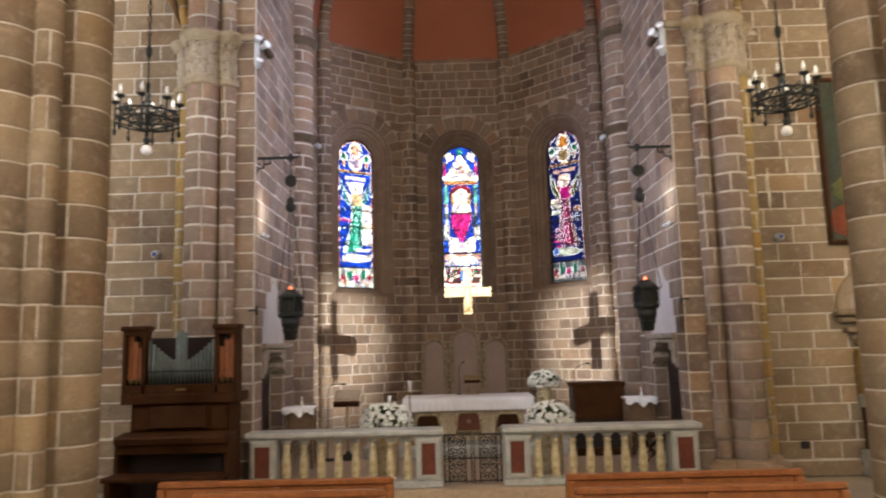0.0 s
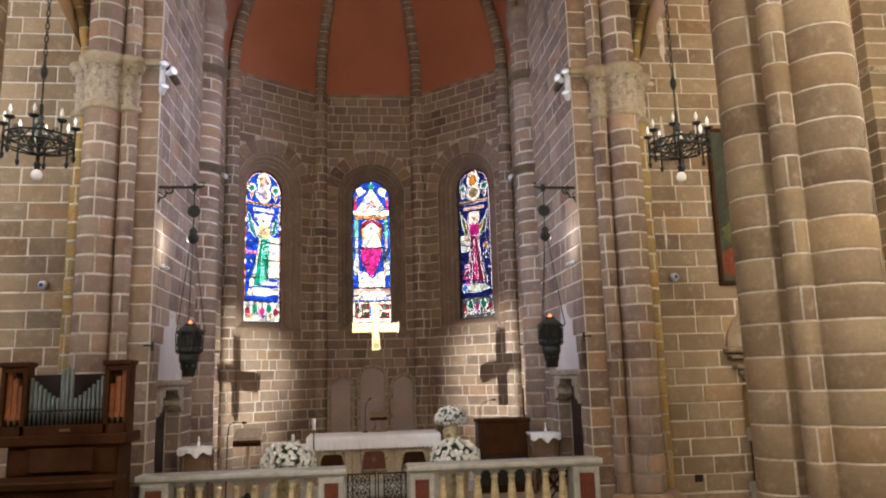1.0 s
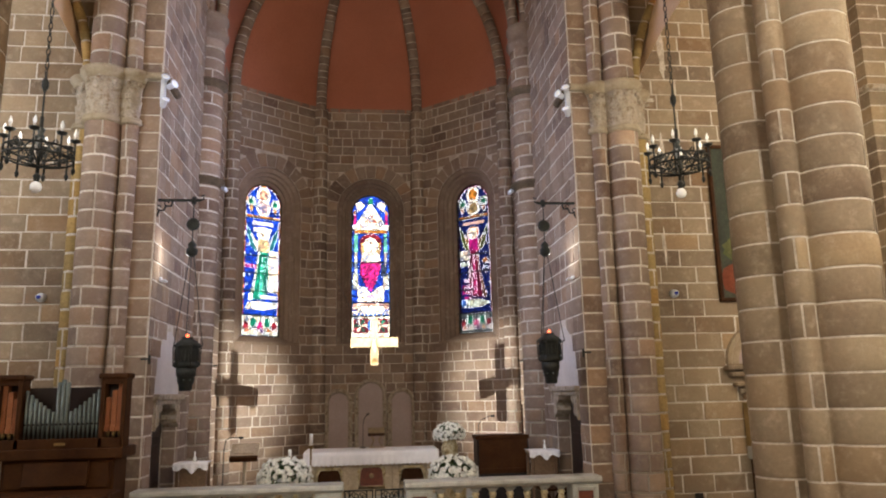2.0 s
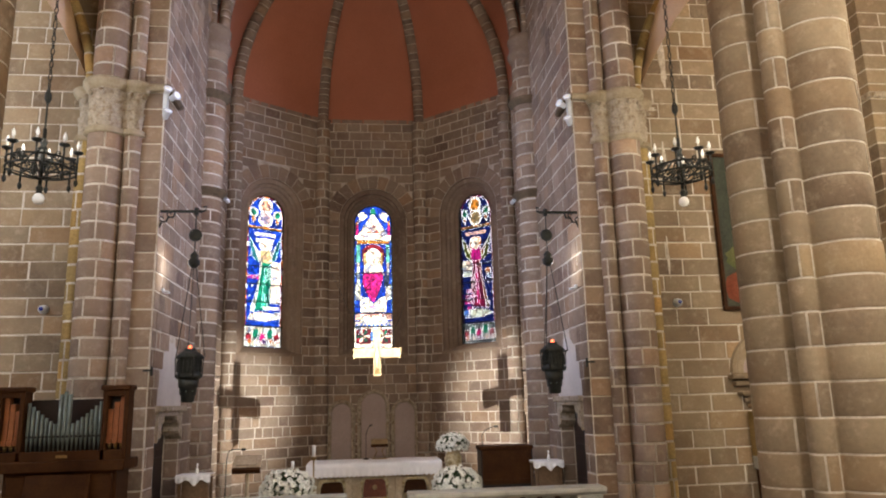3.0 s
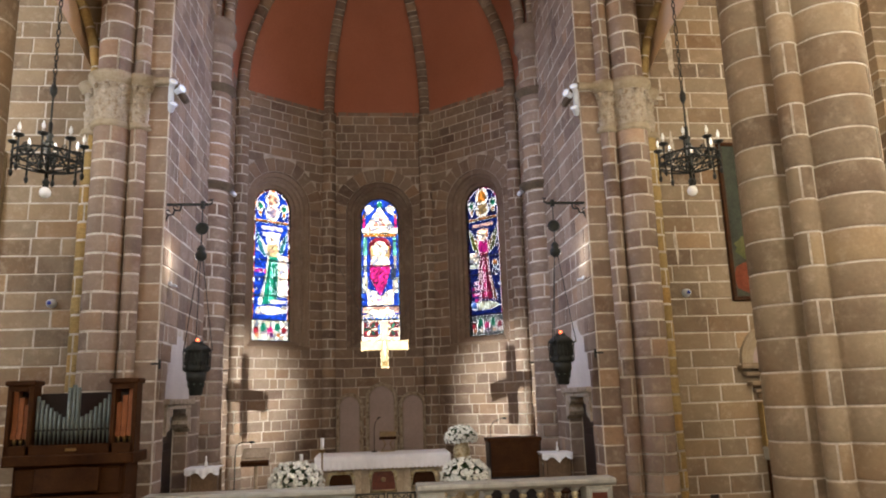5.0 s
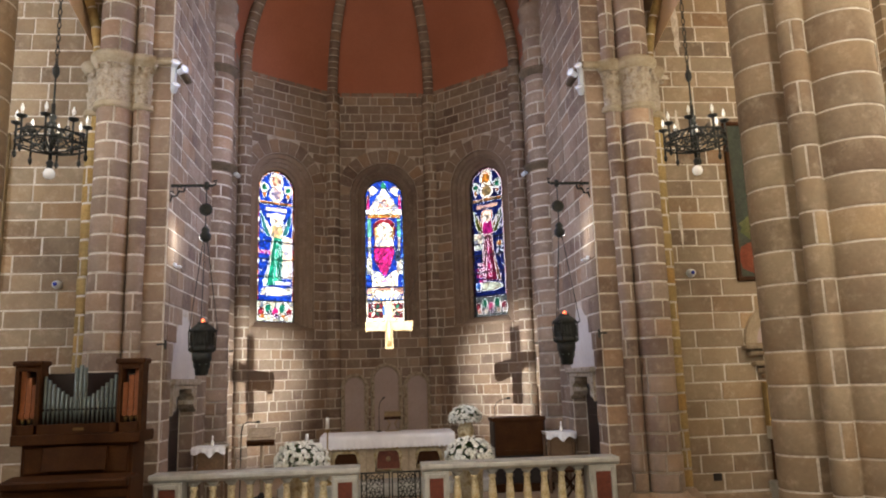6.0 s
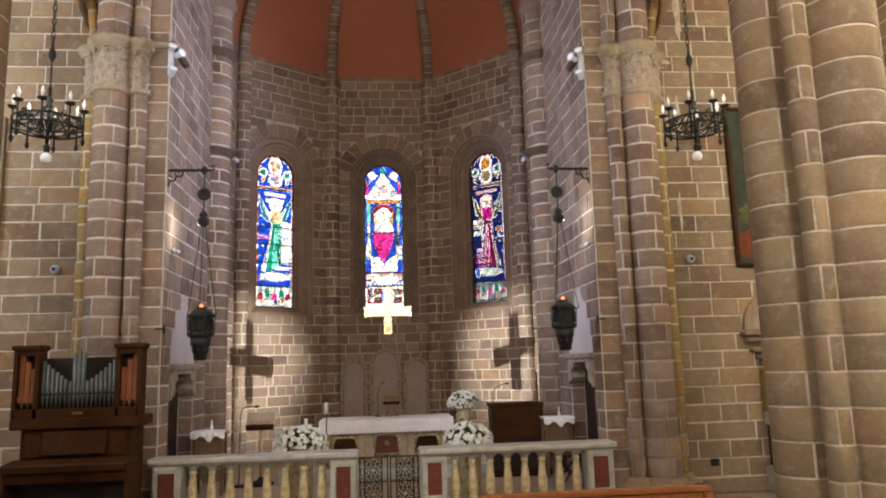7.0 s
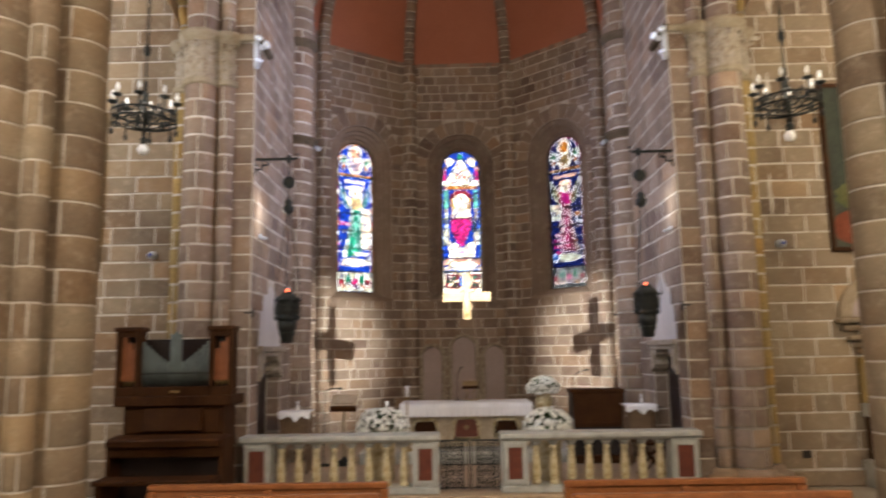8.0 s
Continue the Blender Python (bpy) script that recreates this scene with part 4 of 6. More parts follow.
def angel_window(i, m, label, robe, wing, sash, fold, words, dim, flip):
    """A winged robed shape in plain pieces on a blue ground, roundels above, a vine panel below."""
    win, P, Z, hw, z0, sp, dk = window(i, m, label)
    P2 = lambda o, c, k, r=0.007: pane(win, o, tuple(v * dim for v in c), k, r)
    f = -1 if flip else 1
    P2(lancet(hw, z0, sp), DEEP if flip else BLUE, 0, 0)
    border_blocks(P2, hw, Z(0.13), sp, (RUBY, AMBER, RUBY, MILK) if not flip else (RUBY, PINK, RUBY, AMBER), 1)
    n = 9
    for j in range(n):
        a, b = math.pi * j / n + 0.02, math.pi * (j + 1) / n - 0.02
        P2([(r * math.cos(t), sp + r * math.sin(t)) for r, t in ((hw - 0.05, a), (hw - 0.006, a), (hw - 0.006, (a + b) / 2), (hw - 0.006, b), (hw - 0.05, b))], (AMBER, RUBY)[j % 2] if not flip else (RUBY, PINK)[j % 2], 1, 0.005)
    # roundels
    P2(rect(-hw + 0.05, hw - 0.05, Z(0.765), Z(0.785)), AMBER, 1)
    P2(oval(0.0, Z(0.925), 0.16, 0.18), MILK, 1)
    P2(oval(0.0, Z(0.925), 0.12, 0.14), AMBER if flip else (0.55, 0.30, 0.22), 2)
    P2(oval(0.0, Z(0.84), 0.17, 0.17), MILK, 3)
    P2(oval(0.0, Z(0.84), 0.13, 0.13), (0.30, 0.20, 0.08) if flip else (0.5, 0.42, 0.5), 4)
    for s in (-1, 1):
        P2(oval(s * 0.28, Z(0.875), 0.10, 0.10), MILK if not flip else PALE, 1)
        P2(oval(s * 0.28, Z(0.875), 0.07, 0.07), GREEN, 2)
        P2([(s * 0.28, Z(0.80)), (s * 0.28 + 0.05, Z(0.835)), (s * 0.28, Z(0.85)), (s * 0.28 - 0.05, Z(0.835))], AMBER, 1)
    # wings
    for s in (-1, 1):
        P2(shifted([(0.06, 0.0), (0.20, 0.12), (0.38, 0.40), (0.34, 0.16), (0.28, -0.06), (0.16, -0.18)], 0.0, Z(0.60), s), wing, 2)
        P2(shifted([(0.05, 0.0), (0.14, 0.05), (0.27, 0.22), (0.20, 0.02), (0.12, -0.14)], 0.0, Z(0.60), s), MILK if not flip else AMBER, 3)
    # robe in long folds, a book, a cloud at the foot
    P2(shifted([(-0.09, 0.02), (0.11, 0.02), (0.14, -0.5), (0.11, -0.98), (-0.22, -1.02), (-0.14, -0.5)], 0.02 * f, Z(0.545), f), robe, 2)
    P2(shifted([(-0.01, -0.1), (0.02, -0.1), (0.0, -0.9), (-0.07, -0.95)], 0.02 * f, Z(0.545), f), sash, 3, 0.004)
    P2(shifted([(0.06, -0.05), (0.09, -0.05), (0.11, -0.9), (0.05, -0.92)], 0.02 * f, Z(0.545), f), fold, 3, 0.004)
    P2(shifted([(-0.11, 0.0), (-0.07, 0.0), (-0.15, -0.6), (-0.24, -1.04), (-0.31, -1.02), (-0.17, -0.5)], 0.02 * f, Z(0.545), f), PALE if not flip else (0.20, 0.10, 0.03), 3, 0.004)
    P2(shifted([(-0.13, -0.02), (0.15, -0.02), (0.13, 0.24), (0.0, 0.32), (-0.12, 0.24)], 0.02 * f, Z(0.55)), (0.62, 0.5, 0.3) if not flip else sash, 3)
    P2(oval(0.02 * f, Z(0.66), 0.10, 0.12), MILK, 4)
    P2(oval(0.02 * f, Z(0.665), 0.15, 0.15, 20), AMBER if flip else MILK, 1)
    if not flip:
        P2(rect(0.16, hw - 0.06, Z(0.28), Z(0.555)), MILK, 4)
    else:
        P2(rect(-hw + 0.06, -0.12, Z(0.485), Z(0.55)), MILK, 4)
        P2(rect(-hw + 0.07, -0.14, Z(0.445), Z(0.475)), PALE, 4)
        P2(oval(0.27, Z(0.47), 0.07, 0.06), AMBER, 3)
        P2([(0.16, Z(0.40)), (0.27, Z(0.43)), (0.38, Z(0.40)), (0.27, Z(0.45))], TEAL, 3)
    P2([(-0.34, Z(0.17)), (0.10, Z(0.165)), (0.36, Z(0.19)), (0.20, Z(0.215)), (-0.05, Z(0.225)), (-0.30, Z(0.21))], MILK if not flip else PALE, 4)
    P2(oval(0.30 * f, Z(0.20), 0.07, 0.08), PALE if not flip else SKYB, 4)
    for k in range(7):
        P2(oval((-0.33 if not flip else 0.34) * (1 if k % 2 else 0.82), Z(0.26 + 0.065 * k), 0.02, 0.02, 8), MILK, 4, 0.003)
    # vine panel
    P2(rect(-hw + 0.01, hw - 0.01, z0 + 0.01, Z(0.128)), (0.10, 0.11, 0.10) if flip else PALE, 1)
    for k in range(5):
        x = -0.32 + 0.16 * k
        P2(oval(x, Z(0.085 if k % 2 else 0.06), 0.075, 0.10, 10), (RUBY, GREEN, PINK, GREEN, RUBY)[k], 2)
        P2(oval(x + 0.03, Z(0.035), 0.05, 0.05, 8), (AMBER, MILK, (0.10, 0.02, 0.12))[k % 3], 3)
    for text, x, z, size in words:
        lettering(win, text, x, Z(z), size, (0.86, 0.72, 0.50) if not flip else (0.5, 0.3, 0.2), 6)
    # lettering that cannot be made out
    if flip:
        for k, (x0, x1) in enumerate(((-0.28, -0.12), (-0.33, -0.08), (-0.33, -0.08), (-0.27, -0.10))):
            for j in range(3):
                q = x0 + (x1 - x0) * j / 3
                P2(rect(q, q + (x1 - x0) / 3 - 0.02, Z(0.335 - 0.038 * k), Z(0.357 - 0.038 * k)), PINK, 4, 0.003)
    else:
        for j in range(4):
            P2(rect(-0.37 + 0.065 * j, -0.32 + 0.065 * j, Z(0.435), Z(0.458)), PINK, 4, 0.003)
    frame_bars(win, hw, z0, sp, (Z(0.13), Z(0.285), Z(0.40), Z(0.515), Z(0.765)))


def centre_window(i, m, label):
    """A gabled canopy over a plain seated shape in a rose mantle, patterned panels below."""
    win, P, Z, hw, z0, sp, dk = window(i, m, label)
    P(lancet(hw, z0, sp), BLUE, 0, 0)
    border_blocks(P, hw, Z(0.2), sp, (SKYB, BLUE, SKYB), 1, 0.035, 0.16)
    for s in (-1, 1):
        P(shifted([(0.12, 0.0), (0.22, 0.10), (0.36, 0.04), (0.30, -0.06), (0.34, -0.16), (0.20, -0.08)], 0.0, Z(0.925), s), MILK, 2)
        P(rect(*sorted((s * 0.33, s * 0.385)), Z(0.785), Z(0.86)), PINK, 2)
        P([(s * 0.36 - 0.03, Z(0.86)), (s * 0.36 + 0.03, Z(0.86)), (s * 0.36, Z(0.90))], AMBER, 2)
        P(rect(*sorted((s * 0.29, s * 0.37)), Z(0.59), Z(0.72)), (0.10, 0.34, 0.22), 2)
        P(rect(*sorted((s * 0.30, s * 0.36)), Z(0.44), Z(0.59)), PALE, 2)
        P(rect(*sorted((s * 0.28, s * 0.40)), Z(0.33), Z(0.44)), PALE, 2)
    P(oval(0, Z(0.95), 0.06, 0.11), GREEN, 2)
    P([(-0.33, Z(0.79)), (0.33, Z(0.79)), (0.03, Z(0.935)), (-0.03, Z(0.935))], MILK, 2)
    P([(-0.15, Z(0.80)), (0.15, Z(0.80)), (0.0, Z(0.865))], (0.55, 0.16, 0.10), 3)
    P(oval(0, Z(0.825), 0.06, 0.06), MILK, 4)
    P(rect(-0.40, 0.40, Z(0.745), Z(0.785)), MILK, 2)
    P(rect(-0.36, 0.36, Z(0.725), Z(0.745)), AMBER, 3)
    P([(-0.25, Z(0.60))] + [(0.25, Z(0.60))] + [(0.25 * math.cos(math.pi * j / 10), Z(0.66) + 0.20 * math.sin(math.pi * j / 10)) for j in range(11)], RUBY, 2)
    P(rect(-0.21, 0.21, Z(0.57), Z(0.66)), (0.62, 0.40, 0.14), 3)
    P(oval(0, Z(0.635), 0.17, 0.19, 20), MILK, 4)
    P([(-0.25, Z(0.50)), (0.25, Z(0.50)), (0.17, Z(0.59)), (-0.17, Z(0.59))], MILK, 5)
    P([(-0.22, Z(0.53)), (-0.24, Z(0.44)), (-0.10, Z(0.35)), (0.01, Z(0.315)), (0.12, Z(0.38)), (0.21, Z(0.47)), (0.21, Z(0.53)), (0.0, Z(0.515))], PINK, 6)
    P([(-0.30, Z(0.36)), (-0.10, Z(0.34)), (0.0, Z(0.30)), (0.14, Z(0.34)), (0.31, Z(0.36)), (0.28, Z(0.245)), (-0.28, Z(0.245))], MILK, 5)
    P(rect(0.24, 0.36, Z(0.42), Z(0.50)), (0.02, 0.03, 0.05), 6)
    P(oval(0, Z(0.28), 0.09, 0.05), (0.5, 0.2, 0.25), 6)
    P(rect(-0.40, 0.40, Z(0.19), Z(0.235)), (0.62, 0.42, 0.36), 2)
    P(rect(-0.30, 0.30, Z(0.18), Z(0.215)), MILK, 3)
    P(rect(-0.42, 0.42, Z(0.145), Z(0.18)), MILK, 2)
    for k in range(9):
        P([(-0.40 + 0.09 * k, Z(0.15)), (-0.32 + 0.09 * k, Z(0.15)), (-0.36 + 0.09 * k, Z(0.172))], SKYB, 3, 0.004)
    P(rect(-0.42, 0.42, z0 + 0.01, Z(0.14)), MILK, 2)
    for s in (-1, 1):
        P(rect(*sorted((s * 0.06, s * 0.38)), Z(0.03), Z(0.13)), RUBY, 3)
        for k in range(6):
            a = math.pi * k / 3
            P([(s * 0.22, Z(0.08)), (s * 0.22 + 0.13 * math.cos(a - 0.3), Z(0.08) + 0.13 * math.sin(a - 0.3)), (s * 0.22 + 0.16 * math.cos(a), Z(0.08) + 0.16 * math.sin(a)), (s * 0.22 + 0.13 * math.cos(a + 0.3), Z(0.08) + 0.13 * math.sin(a + 0.3))], (MILK, GREEN)[k % 2], 4, 0.004)
    P(oval(0, Z(0.08), 0.07, 0.13), SKYB, 4)
    frame_bars(win, hw, z0, sp, (Z(0.145), Z(0.235), Z(0.515), Z(0.745)))


mats = [m @ pose(cx, 0.30, 0) for _, m, _, cx, _ in APSE]
angel_window(1, mats[0], "arched stained glass window with a green robed winged shape", (0.006, 0.17, 0.09), TEAL, (0.03, 0.30, 0.18), (0.004, 0.09, 0.06),
             (("CHRISTUS", 0.0, 0.722, 0.108), ("IMPERAT", 0.0, 0.678, 0.108), ("REGNAT", 0.17, 0.24, 0.09)), 1.0, False)
centre_window(2, mats[1], "arched stained glass window with a gabled canopy and rose mantle")
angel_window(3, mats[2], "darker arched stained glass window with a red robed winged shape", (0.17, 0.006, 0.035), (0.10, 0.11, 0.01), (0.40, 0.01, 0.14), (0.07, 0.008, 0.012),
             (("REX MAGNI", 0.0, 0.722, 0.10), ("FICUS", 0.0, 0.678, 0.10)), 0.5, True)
for m in mats:
    bd = mesh_object("backdrop", box(-1.0, 1.0, 0.9, 0.95, 2.4, 7.2), DAYLIGHT)
    bd.matrix_world = m
    tagged(bd, "bright overcast daylight outside the window", "backdrop", "", "structure")

# ---- blind arches on the centre wall ----
for cx, hw, top in ((-0.65, 0.215, 2.0), (0.02, 0.265, 2.2), (0.675, 0.22, 2.0)):
    th = thing("blind_arch_panel", (cx, YA, 0), "plain arched plaster panel in a thin stone moulding", "panel", "blind arches")
    bm = bmesh.new()
    o = lancet(hw, 0.75, top - hw)
    a, b = [[bm.verts.new((x, y, z)) for x, z in o] for y in (-0.02, 0.01)]
    bm.faces.new(a), bm.faces.new(b[::-1])
    for j in range(len(o)):
        bm.faces.new((a[j], b[j], b[(j + 1) % len(o)], a[(j + 1) % len(o)]))
    part("panel", bm, NICHE, th)
    part("moulding", arch_band([(-0.01, -0.02), (-0.01, -0.07), (0.012, -0.10), (0.045, -0.10), (0.05, -0.07), (0.07, -0.06), (0.075, 0.0)], hw, 0.75, top - hw), CARVED, th)
    for s in (-1, 1):
        part("little_base", box(*sorted((s * (hw - 0.01), s * (hw + 0.08))), -0.085, 0.0, 0.7, 0.8, 0.01), STONE, th)
led = thing("retable_ledge", (0, YA, 0), "stone ledge below the blind arches", "ledge")
part("slab", box(-0.98, 0.98, -0.12, 0.0, 0.60, 0.70, 0.015), STONE, led)
part("block", box(-0.94, 0.94, -0.08, 0.0, ZF, 0.60, 0.01), STONE, led)
# ---- communion rail ----
RY = 9.35


def baluster(bm=None):
    return lathe([(0.062, 0.0), (0.062, 0.03), (0.05, 0.035), (0.045, 0.05), (0.056, 0.07), (0.060, 0.14), (0.054, 0.24), (0.042, 0.36), (0.036, 0.42), (0.05, 0.435), (0.05, 0.455), (0.038, 0.465), (0.04, 0.475)], 14)


def baluster_cap():
    bm = lathe([(0.04, 0.472), (0.045, 0.485), (0.062, 0.495), (0.066, 0.51)], 14)
    add_box(bm, -0.066, 0.066, -0.066, 0.066, 0.508, 0.54, 0.006)
    return bm


def rail_half(s):
    th = thing("communion_rail", (0, RY, 0), "low marble communion rail with cream balusters and red panels", "railing", "communion rails")
    xs = sorted((s * 0.38, s * 2.88))
    bm = bmesh.new()
    prof = [(-0.17, 0.80), (-0.19, 0.815), (-0.19, 0.85), (-0.175, 0.87), (0.175, 0.87), (0.19, 0.85), (0.19, 0.815), (0.17, 0.80), (0.13, 0.775), (-0.13, 0.775)]
    a, b = [[bm.verts.new((x, y, z)) for y, z in prof] for x in xs]
    bm.faces.new(a), bm.faces.new(b[::-1])
    for j in range(len(prof)):
        bm.faces.new((a[j], a[(j + 1) % len(prof)], b[(j + 1) % len(prof)], b[j]))
    bmesh.ops.recalc_face_normals(bm, faces=bm.faces)
    part("handrail", bm, MARBLE, th, "moulded grey-white marble handrail")
    part("plinth", box(xs[0], xs[1], -0.16, 0.16, ZF, 0.235, 0.012), MARBLE, th)
    for cx, w in ((s * 0.56, 0.32), (s * 2.67, 0.34)):
        p = part("pedestal", box(cx - w / 2, cx + w / 2, -0.145, 0.145, 0.235, 0.775, 0.008), MARBLE, th)
        bm = bmesh.new()
        x0, x1, z0, z1 = cx - w / 2 + 0.02, cx + w / 2 - 0.02, 0.26, 0.75
        for q in ((x0, x0 + 0.05, z0, z1), (x1 - 0.05, x1, z0, z1), (x0 + 0.05, x1 - 0.05, z1 - 0.05, z1), (x0 + 0.05, x1 - 0.05, z0, z0 + 0.05)):
            add_box(bm, q[0], q[1], -0.165, -0.14, q[2], q[3], 0.006)
        part("panel_frame", bm, MARBLE, p)
        part("red_panel", box(cx - w / 2 + 0.075, cx + w / 2 - 0.075, -0.15, -0.14, 0.315, 0.695), RED, p, "polished red marble panel")
    n = 8
    for i in range(n):
        x = s * (0.72 + (2.50 - 0.72) * (i + 0.5) / n)
        o = part("baluster", baluster(), CREAM, th, "veined cream marble baluster")
        o.location = (x, 0, 0.235)
        part("cap", baluster_cap(), MARBLE, o, "square grey-white marble cap")
    return th


for s in (-1, 1):
    rail_half(s)
gate = thing("iron_gate", (0, RY, 0), "closed double leaf wrought iron gate between rail pedestals", "gate")
for s in (-1, 1):
    leaf = part("gate_leaf", box(*sorted((s * 0.01, s * 0.375)), -0.01, 0.01, 0.765, 0.785), IRON, gate)
    for z in (0.19, 0.47):
        part("rail_bar", box(*sorted((s * 0.01, s * 0.375)), -0.008, 0.008, z, z + 0.014), IRON, leaf)
    for x in (0.018, 0.09, 0.302, 0.366):
        part("upright", box(s * x - 0.008, s * x + 0.008, -0.008, 0.008, 0.17, 0.785), IRON, leaf)
    for i in range(2):
        for j in range(4):
            cx, cz = s * (0.145 + 0.105 * i), 0.255 + 0.145 * j
            part("rosette", tube([(cx + 0.052 * math.cos(a), 0, cz + 0.065 * math.sin(a)) for a in (math.pi * 2 * k / 12 for k in range(12))], 0.006, 5, True), IRON, leaf)
            bm = bmesh.new()
            for k in range(6):
                a = math.pi * 2 * k / 6
                add_tube(bm, [(cx, 0, cz), (cx + 0.03 * math.cos(a + 0.3), 0, cz + 0.034 * math.sin(a + 0.3)), (cx + 0.048 * math.cos(a), 0, cz + 0.06 * math.sin(a))], 0.006, 4)
            part("petal_scroll", bm, IRON, leaf)
    for j in range(5):
        cz = 0.24 + 0.12 * j
        part("side_scroll", tube([(s * (0.335 + 0.022 * math.cos(a)), 0, cz + 0.05 * math.sin(a)) for a in (math.pi * 2 * k / 10 for k in range(10))], 0.005, 4, True), IRON, leaf)

# ---- altar ----
altar = thing("altar", (0.0, 12.35, 0.05), "stone altar with arched recesses under a white cloth", "altar")
part("step", box(-1.7, 1.7, -0.75, 1.0, ZF - 0.05, ZF + 0.14, 0.012), MARBLE, altar)
zb = ZF + 0.14
part("body", box(-1.0, 1.0, -0.18, 0.55, zb, 0.90, 0.006), ALTAR, altar)
for cx, hw, z0, z1 in ((-0.68, 0.20, 0.47, 0.73), (0.0, 0.20, 0.42, 0.76), (0.66, 0.20, 0.47, 0.73)):
    o = [(cx + a * hw - (b * 0.07 if a > 0 else -b * 0.07), z) for a, b, z in ((-1, 0, z0), (1, 0, z0), (1, 0, z1 - 0.09), (1, 0.35, z1 - 0.03), (1, 1, z1), (-1, 1, z1), (-1, 0.35, z1 - 0.03), (-1, 0, z1 - 0.09))]
    part("recess_frame", tube([(x, -0.19, z) for x, z in o], 0.035, 6, True), CREAM, altar, "rounded stone frame of the altar front")
    bm = bmesh.new()
    vs, ws = [[bm.verts.new((x, y, z)) for x, z in o] for y in (-0.186, -0.17)]
    bm.faces.new(vs), bm.faces.new(ws[::-1])
    for j in range(len(o)):
        bm.faces.new((vs[j], ws[j], ws[(j + 1) % len(o)], vs[(j + 1) % len(o)]))
    part("recess", bm, RED if cx == 0 else WALNUT, altar, "reddish panel of the altar front" if cx == 0 else "dark panel of the altar front")
part("reliquary_boss", lathe([(0.001, 0.0), (0.06, 0.005), (0.04, 0.02), (0.001, 0.028)], 14, pose(0, -0.186, 0.60, 90, 0, 0) @ Matrix.Scale(0.7, 4)), GOLD, altar, "pale round boss")
for x in (-0.99, -0.41, 0.39, 0.98):
    part("pilaster", box(x - 0.06, x + 0.06, -0.215, -0.17, zb, 0.90, 0.012), ALTAR, altar)
part("mensa", box(-1.06, 1.06, -0.30, 0.62, 0.90, 0.985, 0.01), ALTAR, altar)
cloth = thing("altar_cloth", (0.0, 12.35, 0.05), "white linen altar cloth with a scalloped lace edge", "cloth")
bm = bmesh.new()
n = 150
rows = []
for k, (dy, z) in enumerate(((0.64, 0.992), (-0.31, 0.992), (-0.325, 0.98), (-0.33, 0.92), (-0.335, 0.85), (-0.337, 0.80))):
    row = []
    for i in range(n + 1):
        x = -1.09 + 2.18 * i / n
        fold = 0.006 * math.sin(i * 0.9) * max(0, k - 2) / 3
        row.append(bm.verts.new((x, dy + fold, z - (0.022 * abs(math.sin(i * math.pi / 5)) if k == 5 else 0))))
    rows.append(row)
for a, b in zip(rows, rows[1:]):
    for i in range(n):
        bm.faces.new((a[i], a[i + 1], b[i + 1], b[i])).smooth = True
for s, i in ((-1, 0), (1, n)):
    e = [rows[0][i], rows[1][i]]
    d = [bm.verts.new((v.co.x + s * 0.012, v.co.y, 0.79)) for v in e]
    bm.faces.new((e[0], e[1], d[1], d[0]))
part("linen", bm, CLOTH, cloth)

ms_ = thing("missal_stand", (0.09, 12.75, 1.045), "small carved wooden missal stand on the altar", "book stand")
part("desk", box(-0.14, 0.14, -0.012, 0.16, 0.0, 0.022, 0.005, pose(0, -0.05, 0.22, 38, 0, 0)), GOLD, ms_)
part("lip", box(-0.145, 0.145, -0.035, -0.008, 0.0, 0.05, 0.005, pose(0, -0.05, 0.22, 38, 0, 0)), WALNUT, ms_)
for x in (-0.1, 0.1):
    part("strut", tube([(x, 0.08, 0.0), (x * 0.4, 0.0, 0.13), (x, -0.04, 0.22)], 0.009, 6), BRASS, ms_)
part("foot", box(-0.13, 0.13, -0.03, 0.11, 0.0, 0.012, 0.003), BRASS, ms_)
mk = thing("altar_microphone", (-0.14, 12.75, 1.045), "thin black gooseneck microphone on the altar", "microphone")
part("foot", lathe([(0.05, 0), (0.05, 0.012), (0.012, 0.02)], 12), IRON, mk)
part("gooseneck", tube([(0, 0, 0.01), (0.002, 0, 0.40), (0.025, -0.01, 0.50), (0.075, -0.02, 0.56)], 0.006, 6), IRON, mk)
part("head", lathe([(0.008, -0.02), (0.014, 0.0), (0.012, 0.03), (0.004, 0.04)], 8, pose(0.075, -0.02, 0.56, 0, 60, 0)), IRON, mk)

# ---- hanging crucifix ----
CROSS_Z = 2.42
cx_ = thing("hanging_crucifix", (0.05, 12.13, CROSS_Z), "pale gilded wooden cross hung on thin wires before the window", "crucifix")
part("upright", box(-0.066, 0.066, -0.02, 0.075, 0.0, 0.78, 0.008), GOLD, cx_)
part("cross_arm", box(-0.375, 0.375, -0.024, 0.071, 0.30, 0.46, 0.008), GOLD, cx_)
for x in (-0.38, 0.38):
    part("end_trim", box(x - 0.014, x + 0.014, -0.028, 0.02, 0.29, 0.47, 0.004), GOLD, cx_)
part("lower_plaque", box(-0.045, 0.045, -0.028, -0.018, 0.04, 0.10, 0.004), BRASS, cx_)
part("corpus", lathe([(0.012, 0.0), (0.02, 0.06), (0.028, 0.16), (0.034, 0.26), (0.018, 0.31), (0.024, 0.34), (0.001, 0.385)], 10, pose(0, -0.045, 0.10)), GOLD, cx_, "plain pale wooden form")
